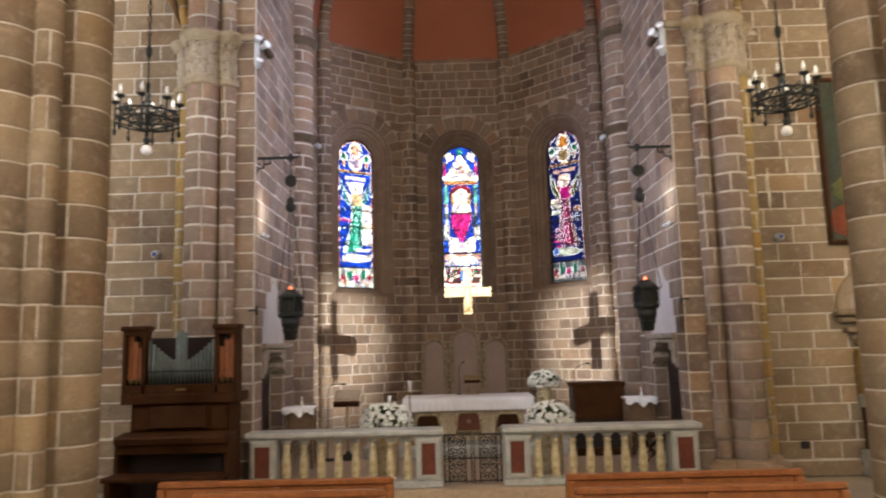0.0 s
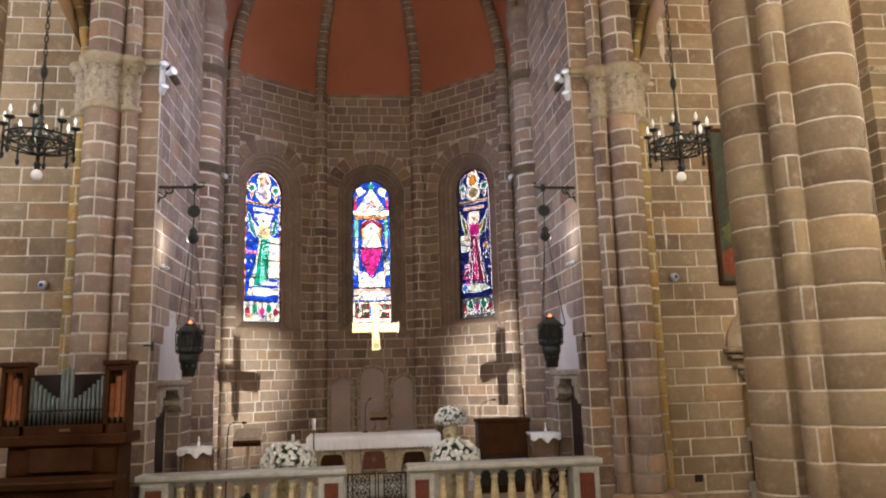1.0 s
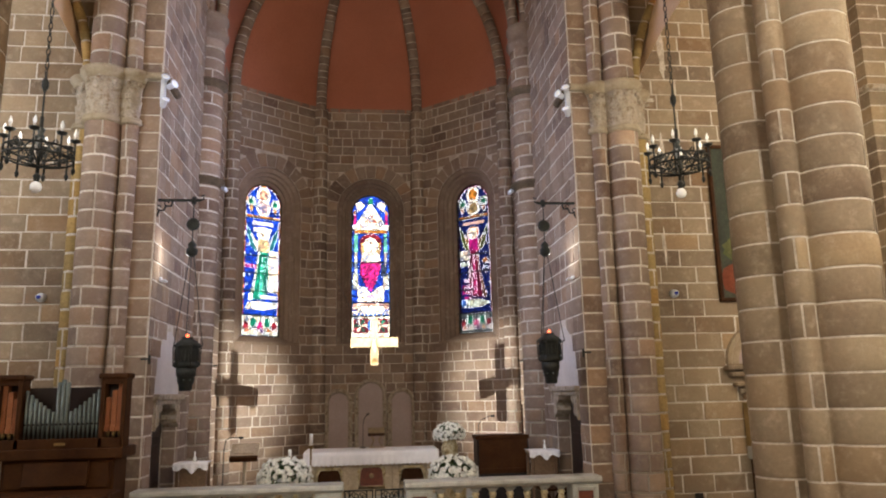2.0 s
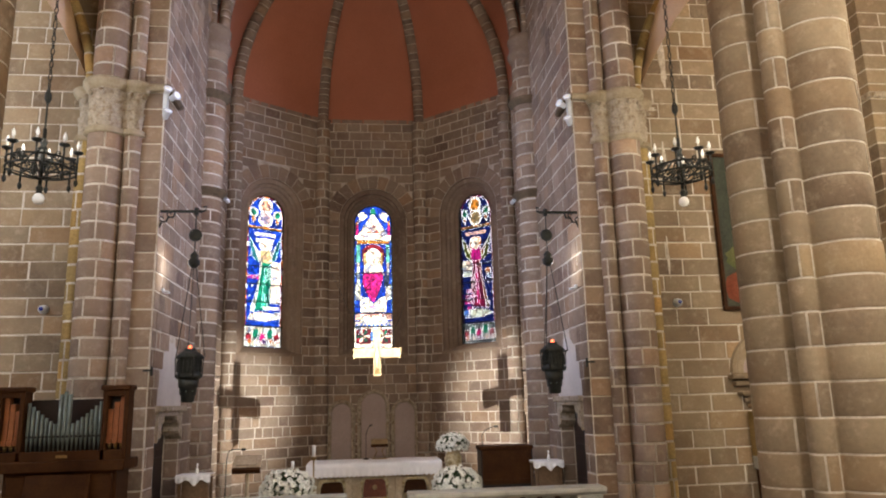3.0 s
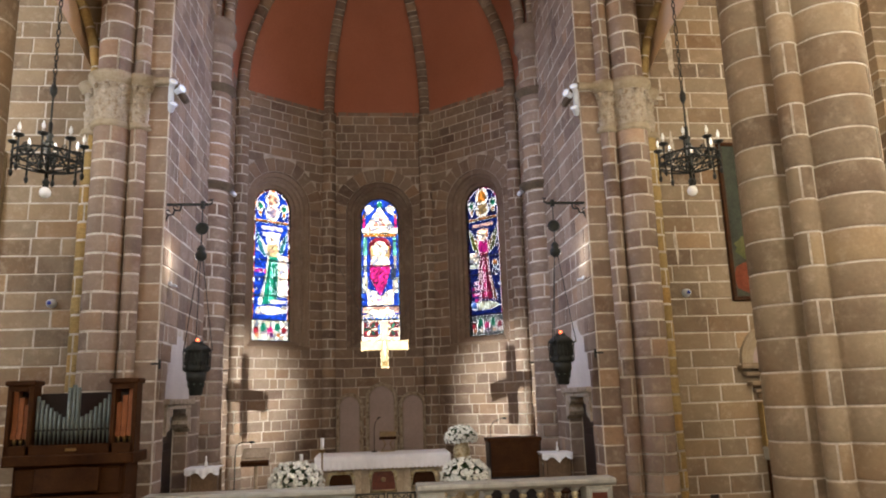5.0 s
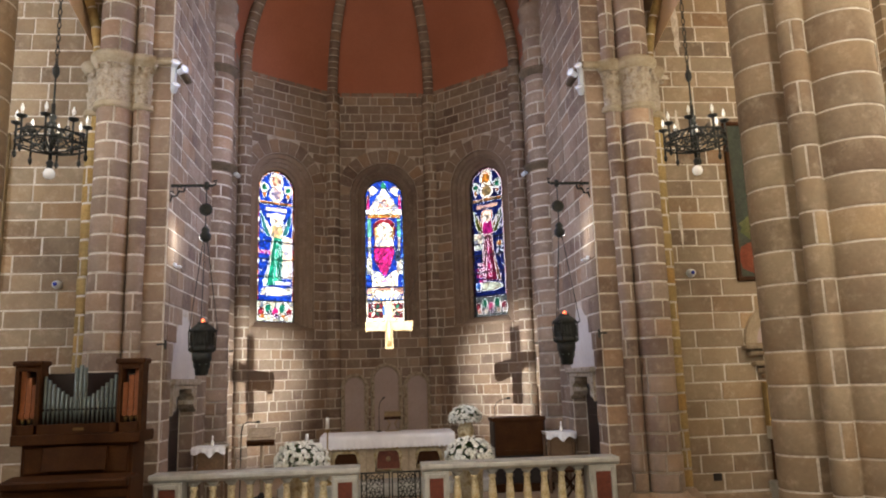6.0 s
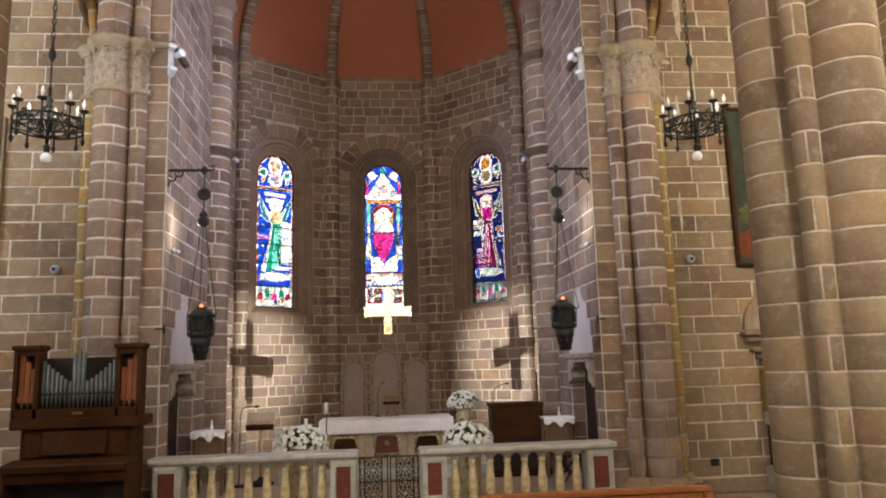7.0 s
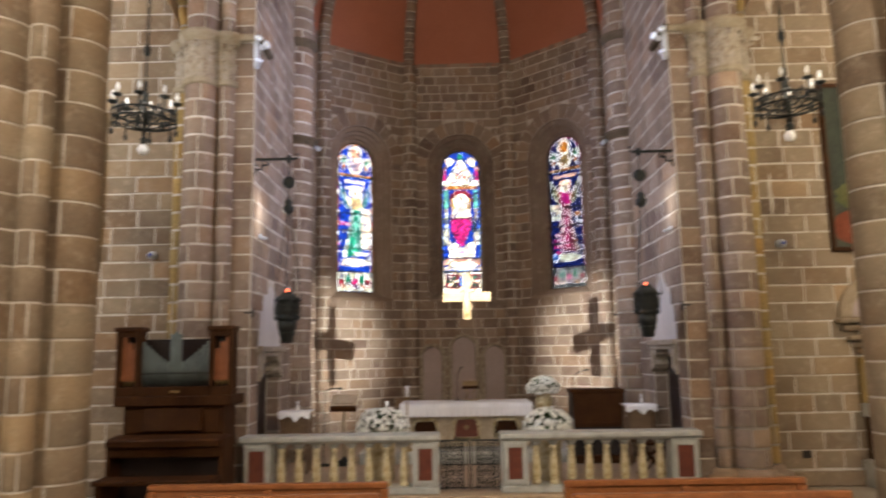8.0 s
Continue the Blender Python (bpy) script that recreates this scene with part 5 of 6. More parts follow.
for s in (-1, 1):
    part("wire", tube([(s * 0.12, 0, 0.47), (s * 0.40, 0.6, 1.0), (s * 0.92, 3.4, 2.35)], 0.004, 5), IRON, cx_)

# ---- sanctuary lamps on iron brackets ----


def sanctuary_lamp(s):
    th = thing("hanging_sanctuary_lamp", (s * 2.42, 9.68, 0), "dark pierced metal sanctuary lamp on chains with a red flame", "lamp", "sanctuary lamps")
    body = part("body", lathe([(0.155, 2.34), (0.165, 2.36), (0.165, 2.40), (0.15, 2.41), (0.15, 2.58), (0.165, 2.60), (0.175, 2.63), (0.12, 2.68), (0.07, 2.71), (0.075, 2.73), (0.05, 2.73)], 6), IRON, th)
    low = part("tapered_bowl", lathe([(0.07, 2.04), (0.085, 2.06), (0.09, 2.13), (0.105, 2.14), (0.11, 2.22), (0.125, 2.23), (0.13, 2.34)], 8), IRON, th)
    for i in range(6):
        a = math.pi / 3 * (i + 0.5)
        m = pose(0.132 * math.cos(a), 0.132 * math.sin(a), 2.5, 0, 0, math.degrees(a) - 90)
        bm = bmesh.new()
        for x in (-0.05, 0.0, 0.05):
            add_box(bm, x - 0.008, x + 0.008, -0.006, 0.014, -0.075, 0.075)
        for z in (-0.04, 0.0, 0.04):
            add_tube(bm, [(0.025 * math.cos(q) + o, 0.006, z + 0.02 * math.sin(q)) for o in (0,) for q in (math.pi * 2 * k / 8 for k in range(8))], 0.005, 4, True)
        part("pierced_panel", bm, IRON, body).matrix_local = m
        part("corner_fin", tube([(0.168 * math.cos(a + 0.52), 0.168 * math.sin(a + 0.52), 2.36), (0.178 * math.cos(a + 0.52), 0.178 * math.sin(a + 0.52), 2.62)], 0.008, 5), IRON, body)
    for i in range(8):
        a = math.pi / 4 * i
        part("bowl_stud", lathe([(0.001, -0.014), (0.014, 0), (0.001, 0.014)], 6, pose(0.103 * math.cos(a), 0.103 * math.sin(a), 2.18)), TIN, low)
    part("votive_glass", lathe([(0.02, 2.73), (0.024, 2.74), (0.014, 2.765), (0.001, 2.775)], 10), FLAME, th, "glowing red votive glass")
    hub = 3.82
    for i in range(3):
        a = radians(90 + 120 * i + 20)
        e = part("chain_lug", tube([(0.16 * math.cos(a), 0.16 * math.sin(a), 2.6), (0.205 * math.cos(a), 0.205 * math.sin(a), 2.62), (0.2 * math.cos(a), 0.2 * math.sin(a), 2.66)], 0.01, 5), IRON, th)
        part("chain", tube([(0.2 * math.cos(a) * (1 - t) + 0.03 * t * math.cos(a), 0.2 * math.sin(a) * (1 - t) + 0.03 * t * math.sin(a), 2.64 + (hub - 2.64) * t) for t in (j / 40 for j in range(41))], lambda t: 0.006 + 0.004 * (int(t * 80) % 2), 5), IRON, th)
    part("hub", lathe([(0.03, 3.80), (0.075, 3.84), (0.08, 3.9), (0.05, 3.93), (0.06, 3.97), (0.02, 4.02)], 8), IRON, th)
    part("hanger", tube([(0, 0, 4.0), (0, 0, 4.6)], 0.008, 6), IRON, th)
    part("disc", lathe([(0.001, -0.03), (0.07, -0.02), (0.09, 0), (0.07, 0.02), (0.001, 0.03)], 16, pose(0, 0, 4.25, 90, 0, 0)), IRON, th)
    br = thing("iron_wall_bracket", (s * 2.9, 9.68, 4.58), "black wrought iron wall bracket with a stepped brace", "bracket", "lamp brackets")
    part("arm", box(*sorted((s * 0.08, -s * 0.56)), -0.018, 0.018, -0.015, 0.02, 0.004), IRON, br)
    part("finial", tube([(-s * 0.55, 0, 0.0), (-s * 0.60, 0, 0.02), (-s * 0.61, 0, 0.08), (-s * 0.57, 0, 0.06)], 0.014, 6), IRON, br)
    part("hook_collar", lathe([(0.03, -0.05), (0.035, 0), (0.03, 0.05)], 10, pose(-s * 0.48, 0, 0)), IRON, br)
    part("stepped_brace", tube([(s * 0.06, 0, -0.22), (-s * 0.0, 0, -0.22), (-s * 0.03, 0, -0.14), (-s * 0.09, 0, -0.14), (-s * 0.11, 0, -0.08), (-s * 0.18, 0, -0.08), (-s * 0.2, 0, -0.01)], 0.014, 6), IRON, br)
    for k in range(2):
        part("scroll", tube([(-s * (0.02 + 0.10 * k) + 0.028 * math.cos(a), 0, -0.06 * (2 - k) + 0.02 + 0.028 * math.sin(a)) for a in (math.pi * 2 * j / 10 for j in range(9))], 0.008, 5), IRON, br)
    part("wall_plate", box(*sorted((s * 0.0, s * 0.02)), -0.03, 0.03, -0.26, 0.06, 0.004), IRON, br)


for s in (-1, 1):
    sanctuary_lamp(s)

# ---- chandeliers ----


def chandelier(x, y, label):
    th = thing("chandelier", (x, y, 0), label, "chandelier", "chandeliers")
    n, R = 8, 0.375
    for z, r in ((4.76, 0.375), (4.86, 0.375)):
        part("hoop", tube([(r * math.cos(a), r * math.sin(a), z) for a in (math.pi * 2 * k / 24 for k in range(24))], 0.013, 5, True), IRON, th)
    part("stem", tube([(0, 0, 4.56), (0, 0, 5.28)], lambda t: 0.022 + 0.012 * math.sin(t * 9) ** 2, 8), IRON, th)
    part("crown", lathe([(0.02, 5.0), (0.05, 5.03), (0.03, 5.07), (0.05, 5.12), (0.02, 5.16)], 8), IRON, th)
    part("chain_knot", lathe([(0.012, 5.6), (0.04, 5.66), (0.042, 5.72), (0.012, 5.8)], 10), IRON, th)
    part("rod", tube([(0, 0, 5.25), (0, 0, 5.62)], 0.012, 6), IRON, th)
    z = 5.78
    i = 0
    while z < 12.15:
        ln = 0.085 if i % 9 else 0.13
        ax = (1, 0) if i % 2 else (0, 1)
        part("chain_link", tube([(ax[0] * 0.022 * math.cos(a), ax[1] * 0.022 * math.cos(a), z + ln / 2 + ln * 0.56 * math.sin(a)) for a in (math.pi * 2 * k / 8 for k in range(8))], 0.008, 4, True), IRON, th)
        z += ln
        i += 1
    for k in range(n):
        a = math.pi * 2 * (k + 0.3) / n
        ca, sa = math.cos(a), math.sin(a)
        arm = part("arm", tube([(0.02 * ca, 0.02 * sa, 5.02), (0.12 * ca, 0.12 * sa, 4.95), (0.2 * ca, 0.2 * sa, 4.83), (0.3 * ca, 0.3 * sa, 4.80), (R * ca, R * sa, 4.84)], 0.011, 5), IRON, th)
        part("spoke", tube([(0, 0, 4.66), (R * ca, R * sa, 4.76)], 0.010, 5), IRON, arm)
        for r0, r1, zc in ((0.12, 0.055, 4.80), (0.27, 0.055, 4.90), (0.33, 0.04, 4.82)):
            part("scroll", tube([((r0 + r1 * (1 - 0.55 * t) * math.cos(9 * t)) * ca, (r0 + r1 * (1 - 0.55 * t) * math.cos(9 * t)) * sa, zc + r1 * (1 - 0.55 * t) * math.sin(9 * t)) for t in (j / 12 for j in range(13))], 0.007, 4), IRON, arm)
        part("upright", tube([(R * ca, R * sa, 4.64), (R * ca, R * sa, 5.0)], 0.013, 5), IRON, arm)
        part("drop_finial", lathe([(0.001, 4.58), (0.022, 4.61), (0.026, 4.64), (0.012, 4.68)], 8, pose(R * ca, R * sa, 0)), IRON, arm)
        part("drip_pan", lathe([(0.012, 4.98), (0.055, 5.0), (0.062, 5.02), (0.02, 5.025)], 10, pose(R * ca, R * sa, 0)), IRON, arm)
        c = part("candle_tube", lathe([(0.016, 5.02), (0.016, 5.06), (0.01, 5.065)], 8, pose(R * ca, R * sa, 0)), PLASTER, arm)
        part("flame_bulb", lathe([(0.008, 5.065), (0.02, 5.085), (0.022, 5.105), (0.012, 5.145), (0.001, 5.17)], 8, pose(R * ca, R * sa, 0)), BULB, c)
        b = math.pi * 2 * (k + 0.8) / n
        part("hoop_scroll", tube([(R * math.cos(b + 0.12 * math.cos(9 * t) * (1 - 0.5 * t)), R * math.sin(b + 0.12 * math.cos(9 * t) * (1 - 0.5 * t)), 4.81 + 0.05 * (1 - 0.5 * t) * math.sin(9 * t)) for t in (j / 12 for j in range(13))], 0.007, 4), IRON, arm)
    part("socket", lathe([(0.03, 4.47), (0.035, 4.52), (0.045, 4.54), (0.02, 4.58)], 10), IRON, th)
    part("globe_bulb", lathe([(0.02, 4.48), (0.05, 4.46), (0.066, 4.42), (0.06, 4.38), (0.035, 4.355), (0.001, 4.35)], 16), OPAL, th, "round opal globe bulb")
    return th


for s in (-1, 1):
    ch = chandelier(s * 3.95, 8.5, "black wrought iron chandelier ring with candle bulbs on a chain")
    # unseen copies, added only to go with the fill lamps
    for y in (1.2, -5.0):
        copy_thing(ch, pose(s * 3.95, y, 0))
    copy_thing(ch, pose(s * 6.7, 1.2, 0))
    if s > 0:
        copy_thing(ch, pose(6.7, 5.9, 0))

# ---- organ ----
OY = 8.72   # front of the case


def organ():
    th = thing("chamber_organ", (0, OY, 0), "dark walnut chamber organ with tin pipes and closed keyboard", "organ")
    L, Rr = -4.27, -2.85
    tw = 0.285
    part("lower_case", box(L + 0.10, Rr - 0.10, 0.06, 0.5, 0.0, 1.40, 0.01), WALNUT, th)
    part("pipe_floor", box(L, Rr, -0.02, 0.5, 1.30, 1.42, 0.012), WALNUT, th)
    part("front_board", box(L + 0.02, Rr - 0.02, 0.0, 0.03, 1.42, 1.53, 0.004), WALNUT, th)
    part("back_board", box(L + 0.02, Rr - 0.02, 0.20, 0.23, 1.42, 2.10), EBONY, th)
    for a in (L, Rr - tw):
        t = part("side_tower", box(a, a + 0.05, 0.0, 0.2, 1.42, 2.20, 0.006), WALNUT, th)
        part("tower_side", box(a + tw - 0.05, a + tw, 0.0, 0.2, 1.42, 2.20, 0.006), WALNUT, t)
        part("tower_back", box(a + 0.05, a + tw - 0.05, 0.17, 0.19, 1.42, 2.20), EBONY, t)
        part("cornice", box(a - 0.025, a + tw + 0.025, -0.03, 0.22, 2.19, 2.25, 0.014), WALNUT, t)
        part("tower_top", box(a + 0.05, a + tw - 0.05, 0.0, 0.03, 2.13, 2.19), WALNUT, t)
        for k in range(3):
            x = a + 0.078 + 0.065 * k
            h = (2.14, 2.06, 1.98)[k if a == L else 2 - k]
            p = part("wooden_pipe", box(x - 0.029, x + 0.029, 0.05, 0.14, 1.60, h, 0.005), REDWOOD, t)
            part("pipe_mouth", box(x - 0.031, x + 0.031, 0.035, 0.15, 1.595, 1.665, 0.006), REDWOOD, p)
            part("pipe_foot", lathe([(0.012, 1.53), (0.022, 1.56), (0.026, 1.6)], 8, pose(x, 0.09, 0)), BRASS, p)
    x0, x1 = L + tw + 0.035, Rr - tw - 0.035
    n = 17
    for k in range(n):
        x = x0 + (x1 - x0) * k / (n - 1)
        u = abs(k - 8) / 8
        h = 2.16 + 0.03 * (1 - abs(k - 8)) if abs(k - 8) <= 1 else 1.83 + 0.24 * ((u - 0.25) / 0.75) ** 1.15
        r = 0.024 if abs(k - 8) <= 1 else 0.0185
        p = part("metal_pipe", lathe([(0.006, 1.53), (r * 0.9, 1.66), (r, 1.67), (r, h), (r * 0.8, h)], 10, pose(x, 0.06, 0)), TIN, th)
        part("mouth", box(x - r * 0.6, x + r * 0.6, 0.06 - r - 0.002, 0.06 - r * 0.6, 1.675, 1.70), DARK, p)
    part("name_plate", box(-3.60, -3.48, -0.006, 0.0, 1.455, 1.485), BRASS, th, "small brass plate")
    for a, b in ((L + 0.14, L + 0.42), (L + 0.46, Rr - 0.46), (Rr - 0.42, Rr - 0.14)):
        part("case_panel", box(a, b, 0.03, 0.065, 0.98, 1.27, 0.012), WALNUT, th)
    part("music_desk", box(L + 0.36, Rr - 0.36, -0.02, 0.02, 0.0, 0.27, 0.008, pose(0, -0.02, 1.01, -10, 0, 0)), WALNUT, th, "leaning wooden music desk")
    part("keyboard_lid", box(L + 0.07, Rr - 0.02, -0.24, 0.06, 0.80, 0.90, 0.02, pose(0, 0, 0, 6, 0, 0) @ pose(0, 0, 0.08)), WALNUT, th, "closed slanted keyboard lid")
    part("key_slip", box(L + 0.07, Rr - 0.02, -0.26, -0.22, 0.74, 0.92, 0.01), WALNUT, th)
    for a in (L + 0.05, Rr - 0.06):
        part("key_cheek", box(a, a + 0.05, -0.25, 0.08, 0.0, 0.95, 0.01), WALNUT, th)
    part("knee_panel", box(L + 0.09, Rr - 0.09, 0.03, 0.06, 0.0, 0.8), EBONY, th)
    b = thing("organ_bench", (-3.5, OY - 0.52, 0), "plain dark wooden organ bench pushed to the keyboard", "bench")
    part("seat", box(-0.66, 0.66, -0.17, 0.17, 0.50, 0.55, 0.01), WALNUT, b)
    for x in (-0.6, 0.6):
        part("leg", box(x - 0.025, x + 0.025, -0.15, 0.15, 0.0, 0.50, 0.006), WALNUT, b)
    part("stretcher", box(-0.58, 0.58, -0.02, 0.02, 0.16, 0.24, 0.006), WALNUT, b)


organ()

# ---- ambo, lectern, side tables ----
am = thing("ambo", (2.06, 11.5, ZF + 0.12), "dark wooden ambo with a panelled front", "ambo")
part("platform", box(-0.5, 0.5, -0.08, 0.5, -0.12, 0.0, 0.01), WALNUT, am)
part("front", box(-0.40, 0.40, 0.0, 0.04, 0.42, 0.96, 0.008), WALNUT, am)
part("frame", box(-0.43, 0.43, -0.02, 0.42, 0.94, 1.0, 0.012), WALNUT, am)
for x in (-0.41, 0.38):
    part("side", box(x, x + 0.035, 0.0, 0.40, 0.0, 0.95, 0.006), EBONY, am)
part("base_panel", box(-0.40, 0.40, 0.005, 0.05, 0.0, 0.42), DARK, am)
part("front_moulding", box(-0.40, 0.40, -0.012, 0.0, 0.46, 0.5, 0.004), WALNUT, am)
part("reading_desk", box(-0.38, 0.38, 0.05, 0.36, 0.90, 0.92, 0.006), EBONY, am)
mic = part("gooseneck", tube([(-0.36, 0.1, 1.0), (-0.37, 0.1, 1.16), (-0.32, 0.08, 1.24), (-0.22, 0.05, 1.29), (-0.16, 0.02, 1.30)], 0.007, 6), IRON, am, "thin black gooseneck microphone")
part("microphone", lathe([(0.012, -0.02), (0.018, 0.0), (0.014, 0.04), (0.004, 0.05)], 8, pose(-0.16, 0.02, 1.30, 0, 90, 0)), IRON, mic)
rod = thing("processional_staff", (2.50, 12.0, ZF), "thin dark upright staff beside the ambo", "staff")
part("shaft", tube([(0, 0, 0.03), (0, 0, 1.58)], 0.012, 8), WALNUT, rod)
part("foot", lathe([(0.12, 0), (0.12, 0.02), (0.03, 0.05), (0.012, 0.06)], 14), IRON, rod)

le = thing("lectern", (-1.95, 11.7, ZF + 0.08), "light wooden lectern with a slanted bookrest", "lectern")
part("foot", lathe([(0.2, -0.08), (0.2, -0.05), (0.05, 0.0), (0.02, 0.06)], 16), IRON, le)
part("column", tube([(0, 0, 0.04), (0, 0, 0.86)], 0.028, 8), ALTAR, le)
part("bookrest", box(-0.21, 0.21, -0.15, 0.15, 0.0, 0.03, 0.006, pose(0, 0, 0.90, 35, 0, 0)), ALTAR, le)
part("ledge", box(-0.21, 0.21, -0.20, -0.14, -0.05, 0.03, 0.006, pose(0, 0, 0.90, 35, 0, 0)), WALNUT, le)
part("book", box(-0.15, 0.15, -0.11, 0.12, 0.03, 0.055, 0.006, pose(0, 0, 0.90, 35, 0, 0)), ALTAR, le)
ms = thing("microphone_stand", (-2.26, 11.6, ZF), "black microphone stand bent over the lectern", "microphone stand")
part("base", lathe([(0.12, 0), (0.12, 0.02), (0.02, 0.03)], 14), IRON, ms)
part("pole", tube([(0, 0, 0.02), (0.01, 0, 1.02), (0.03, 0, 1.15), (0.10, 0, 1.19), (0.24, 0, 1.185)], 0.009, 6), IRON, ms)
part("head", lathe([(0.01, -0.03), (0.02, 0.0), (0.016, 0.04), (0.004, 0.05)], 8, pose(0.25, 0, 1.185, 0, 90, 0)), IRON, ms)


def side_table(x, y, w, label, group):
    th = thing("credence_table", (x, y, ZF), label, "side table", group)
    part("top", box(-w / 2, w / 2, -0.18, 0.18, 0.86, 0.89, 0.005), ALTAR, th)
    part("front", box(-w / 2 + 0.06, w / 2 - 0.02, -0.14, -0.11, 0.45, 0.86, 0.004), PLAINWOOD, th)
    for a in (-w / 2 + 0.03, w / 2 - 0.03):
        for b in (-0.14, 0.14):
            part("leg", box(a - 0.02, a + 0.02, b - 0.02, b + 0.02, 0.0, 0.86, 0.004), PLAINWOOD, th)
    cl = thing("table_cloth", (x, y, ZF), "white cloth draped unevenly over the side table", "cloth", "side table cloths")
    bm = bmesh.new()
    n = 30
    drop = [0.085 + 0.02 * math.sin(i * 0.5) + (0.045 * max(0, 1 - abs(i - 17) / 5) if i > 11 else 0) for i in range(n + 1)]
    rows = [[bm.verts.new((-w / 2 - 0.02 + (w + 0.04) * i / n, dy + 0.012 * math.sin(i * 1.1) * f, 0.898 - drop[i] * f)) for i in range(n + 1)] for dy, f in ((0.19, 0), (-0.185, 0), (-0.198, 0.08), (-0.2, 0.5), (-0.21, 1.0))]
    for a, b in zip(rows, rows[1:]):
        for i in range(n):
            bm.faces.new((a[i], a[i + 1], b[i + 1], b[i])).smooth = True
    part("linen", bm, CLOTH, cl)
    cr = thing("cruet", (x + 0.03, y - 0.08, ZF + 0.903), "small white cruet on the side table", "cruet", "cruets")
    part("body", lathe([(0.022, 0), (0.026, 0.02), (0.022, 0.06), (0.009, 0.09), (0.010, 0.12)], 12), OPAL, cr)
    part("stopper", lathe([(0.010, 0.12), (0.016, 0.135), (0.001, 0.15)], 10), OPAL, cr)


side_table(-2.56, 11.0, 0.44, "small wooden credence table under a white cloth", "credence tables")
side_table(2.63, 11.3, 0.44, "small wooden credence table under a white cloth", "credence tables")

# ---- candles ----


def candlestick(x, y, z, h, ch, label):
    th = thing("candlestick", (x, y, z), label, "candlestick", "altar candles")
    part("base", lathe([(0.12, 0), (0.12, 0.015), (0.04, 0.05), (0.018, 0.07)], 16), BRASS, th)
    part("stem", lathe([(0.016, 0.06), (0.012, h * 0.4), (0.022, h * 0.45), (0.012, h * 0.5), (0.012, h - 0.05), (0.05, h - 0.01), (0.055, h), (0.02, h)], 12), BRASS, th)
    c = part("candle", lathe([(0.03, h), (0.03, h + ch), (0.02, h + ch + 0.008), (0.001, h + ch + 0.004)], 14), CLOTH, th, "thick white wax candle")
    part("wick", tube([(0, 0, h + ch), (0.002, 0, h + ch + 0.018)], 0.003, 4), EBONY, c)


candlestick(-0.95, 11.75, ZF + 0.19, 0.84, 0.17, "tall brass candlestick with a thick white candle")
candlestick(-1.45, 13.6, ZF, 0.72, 0.12, "slim brass candlestick behind the altar")

# ---- flowers ----


def bouquet(x, y, z, r, stand, label, seed, drop=False):
    """A dome of small white chrysanthemums with leaves between, in a vase or on a stand."""
    rnd = random.Random(seed)
    th = thing("flower_arrangement", (x, y, 0), label, "flowers", "white bouquets")
    if stand:
        part("vase", lathe([(0.10, z - 0.42), (0.13, z - 0.40), (0.15, z - 0.2), (0.11, z - 0.12), (0.13, z - 0.08)], 16), CREAM, th)
        part("stand", box(-0.14, 0.14, -0.14, 0.14, ZF, z - 0.42, 0.012), ALTAR, th)
    else:
        part("pot", lathe([(0.12, ZF), (0.16, ZF + 0.02), (0.18, z - 0.12), (0.2, z - 0.08)], 16), CREAM, th)
    bm = bmesh.new()
    for _ in range(380):
        a, e = rnd.uniform(0, 2 * math.pi), rnd.uniform(-0.45, 1.5)
        q = r * rnd.uniform(0.6, 0.93)
        p = Vector((q * math.cos(a) * math.cos(e), q * math.sin(a) * math.cos(e), z + 0.72 * q * math.sin(e)))
        m = Matrix.Translation(p) @ Euler((rnd.uniform(-1.2, 1.2), rnd.uniform(-1.2, 1.2), rnd.uniform(0, 6.3))).to_matrix().to_4x4()
        w, l = rnd.uniform(0.012, 0.024), rnd.uniform(0.05, 0.10)
        bm.faces.new([bm.verts.new(m @ Vector(v)) for v in ((0, 0, 0), (w, l * 0.4, 0.01), (0, l, 0), (-w, l * 0.4, 0.01))])
    f = part("foliage", bm, LEAF, th, "dark green leaves")
    f["kind"] = "stuff"
    k = 0
    tries = []
    while k < 130 and len(tries) < 4000:
        a, e = rnd.uniform(0, 2 * math.pi), math.asin(rnd.uniform(-0.35, 1.0))
        d = Vector((math.cos(a) * math.cos(e), math.sin(a) * math.cos(e), math.sin(e)))
        tries.append(0)
        if any((d - o).length < 0.178 for o in used_dirs[seed]):
            continue
        used_dirs[seed].append(d)
        q = r * rnd.uniform(0.93, 1.07)
        p = Vector((d.x * q, d.y * q, z + 0.72 * d.z * q))
        o = new("blossom", blossoms[k % 3])
        o.parent = th
        sc = r / 0.36 * rnd.uniform(1.05, 1.4)
        o.matrix_local = Matrix.Translation(p) @ d.to_track_quat("Z", "Y").to_matrix().to_4x4() @ Matrix.Scale(sc, 4) @ pose(0, 0, 0, rnd.uniform(-25, 25), rnd.uniform(-25, 25), rnd.uniform(0, 360))
        k += 1


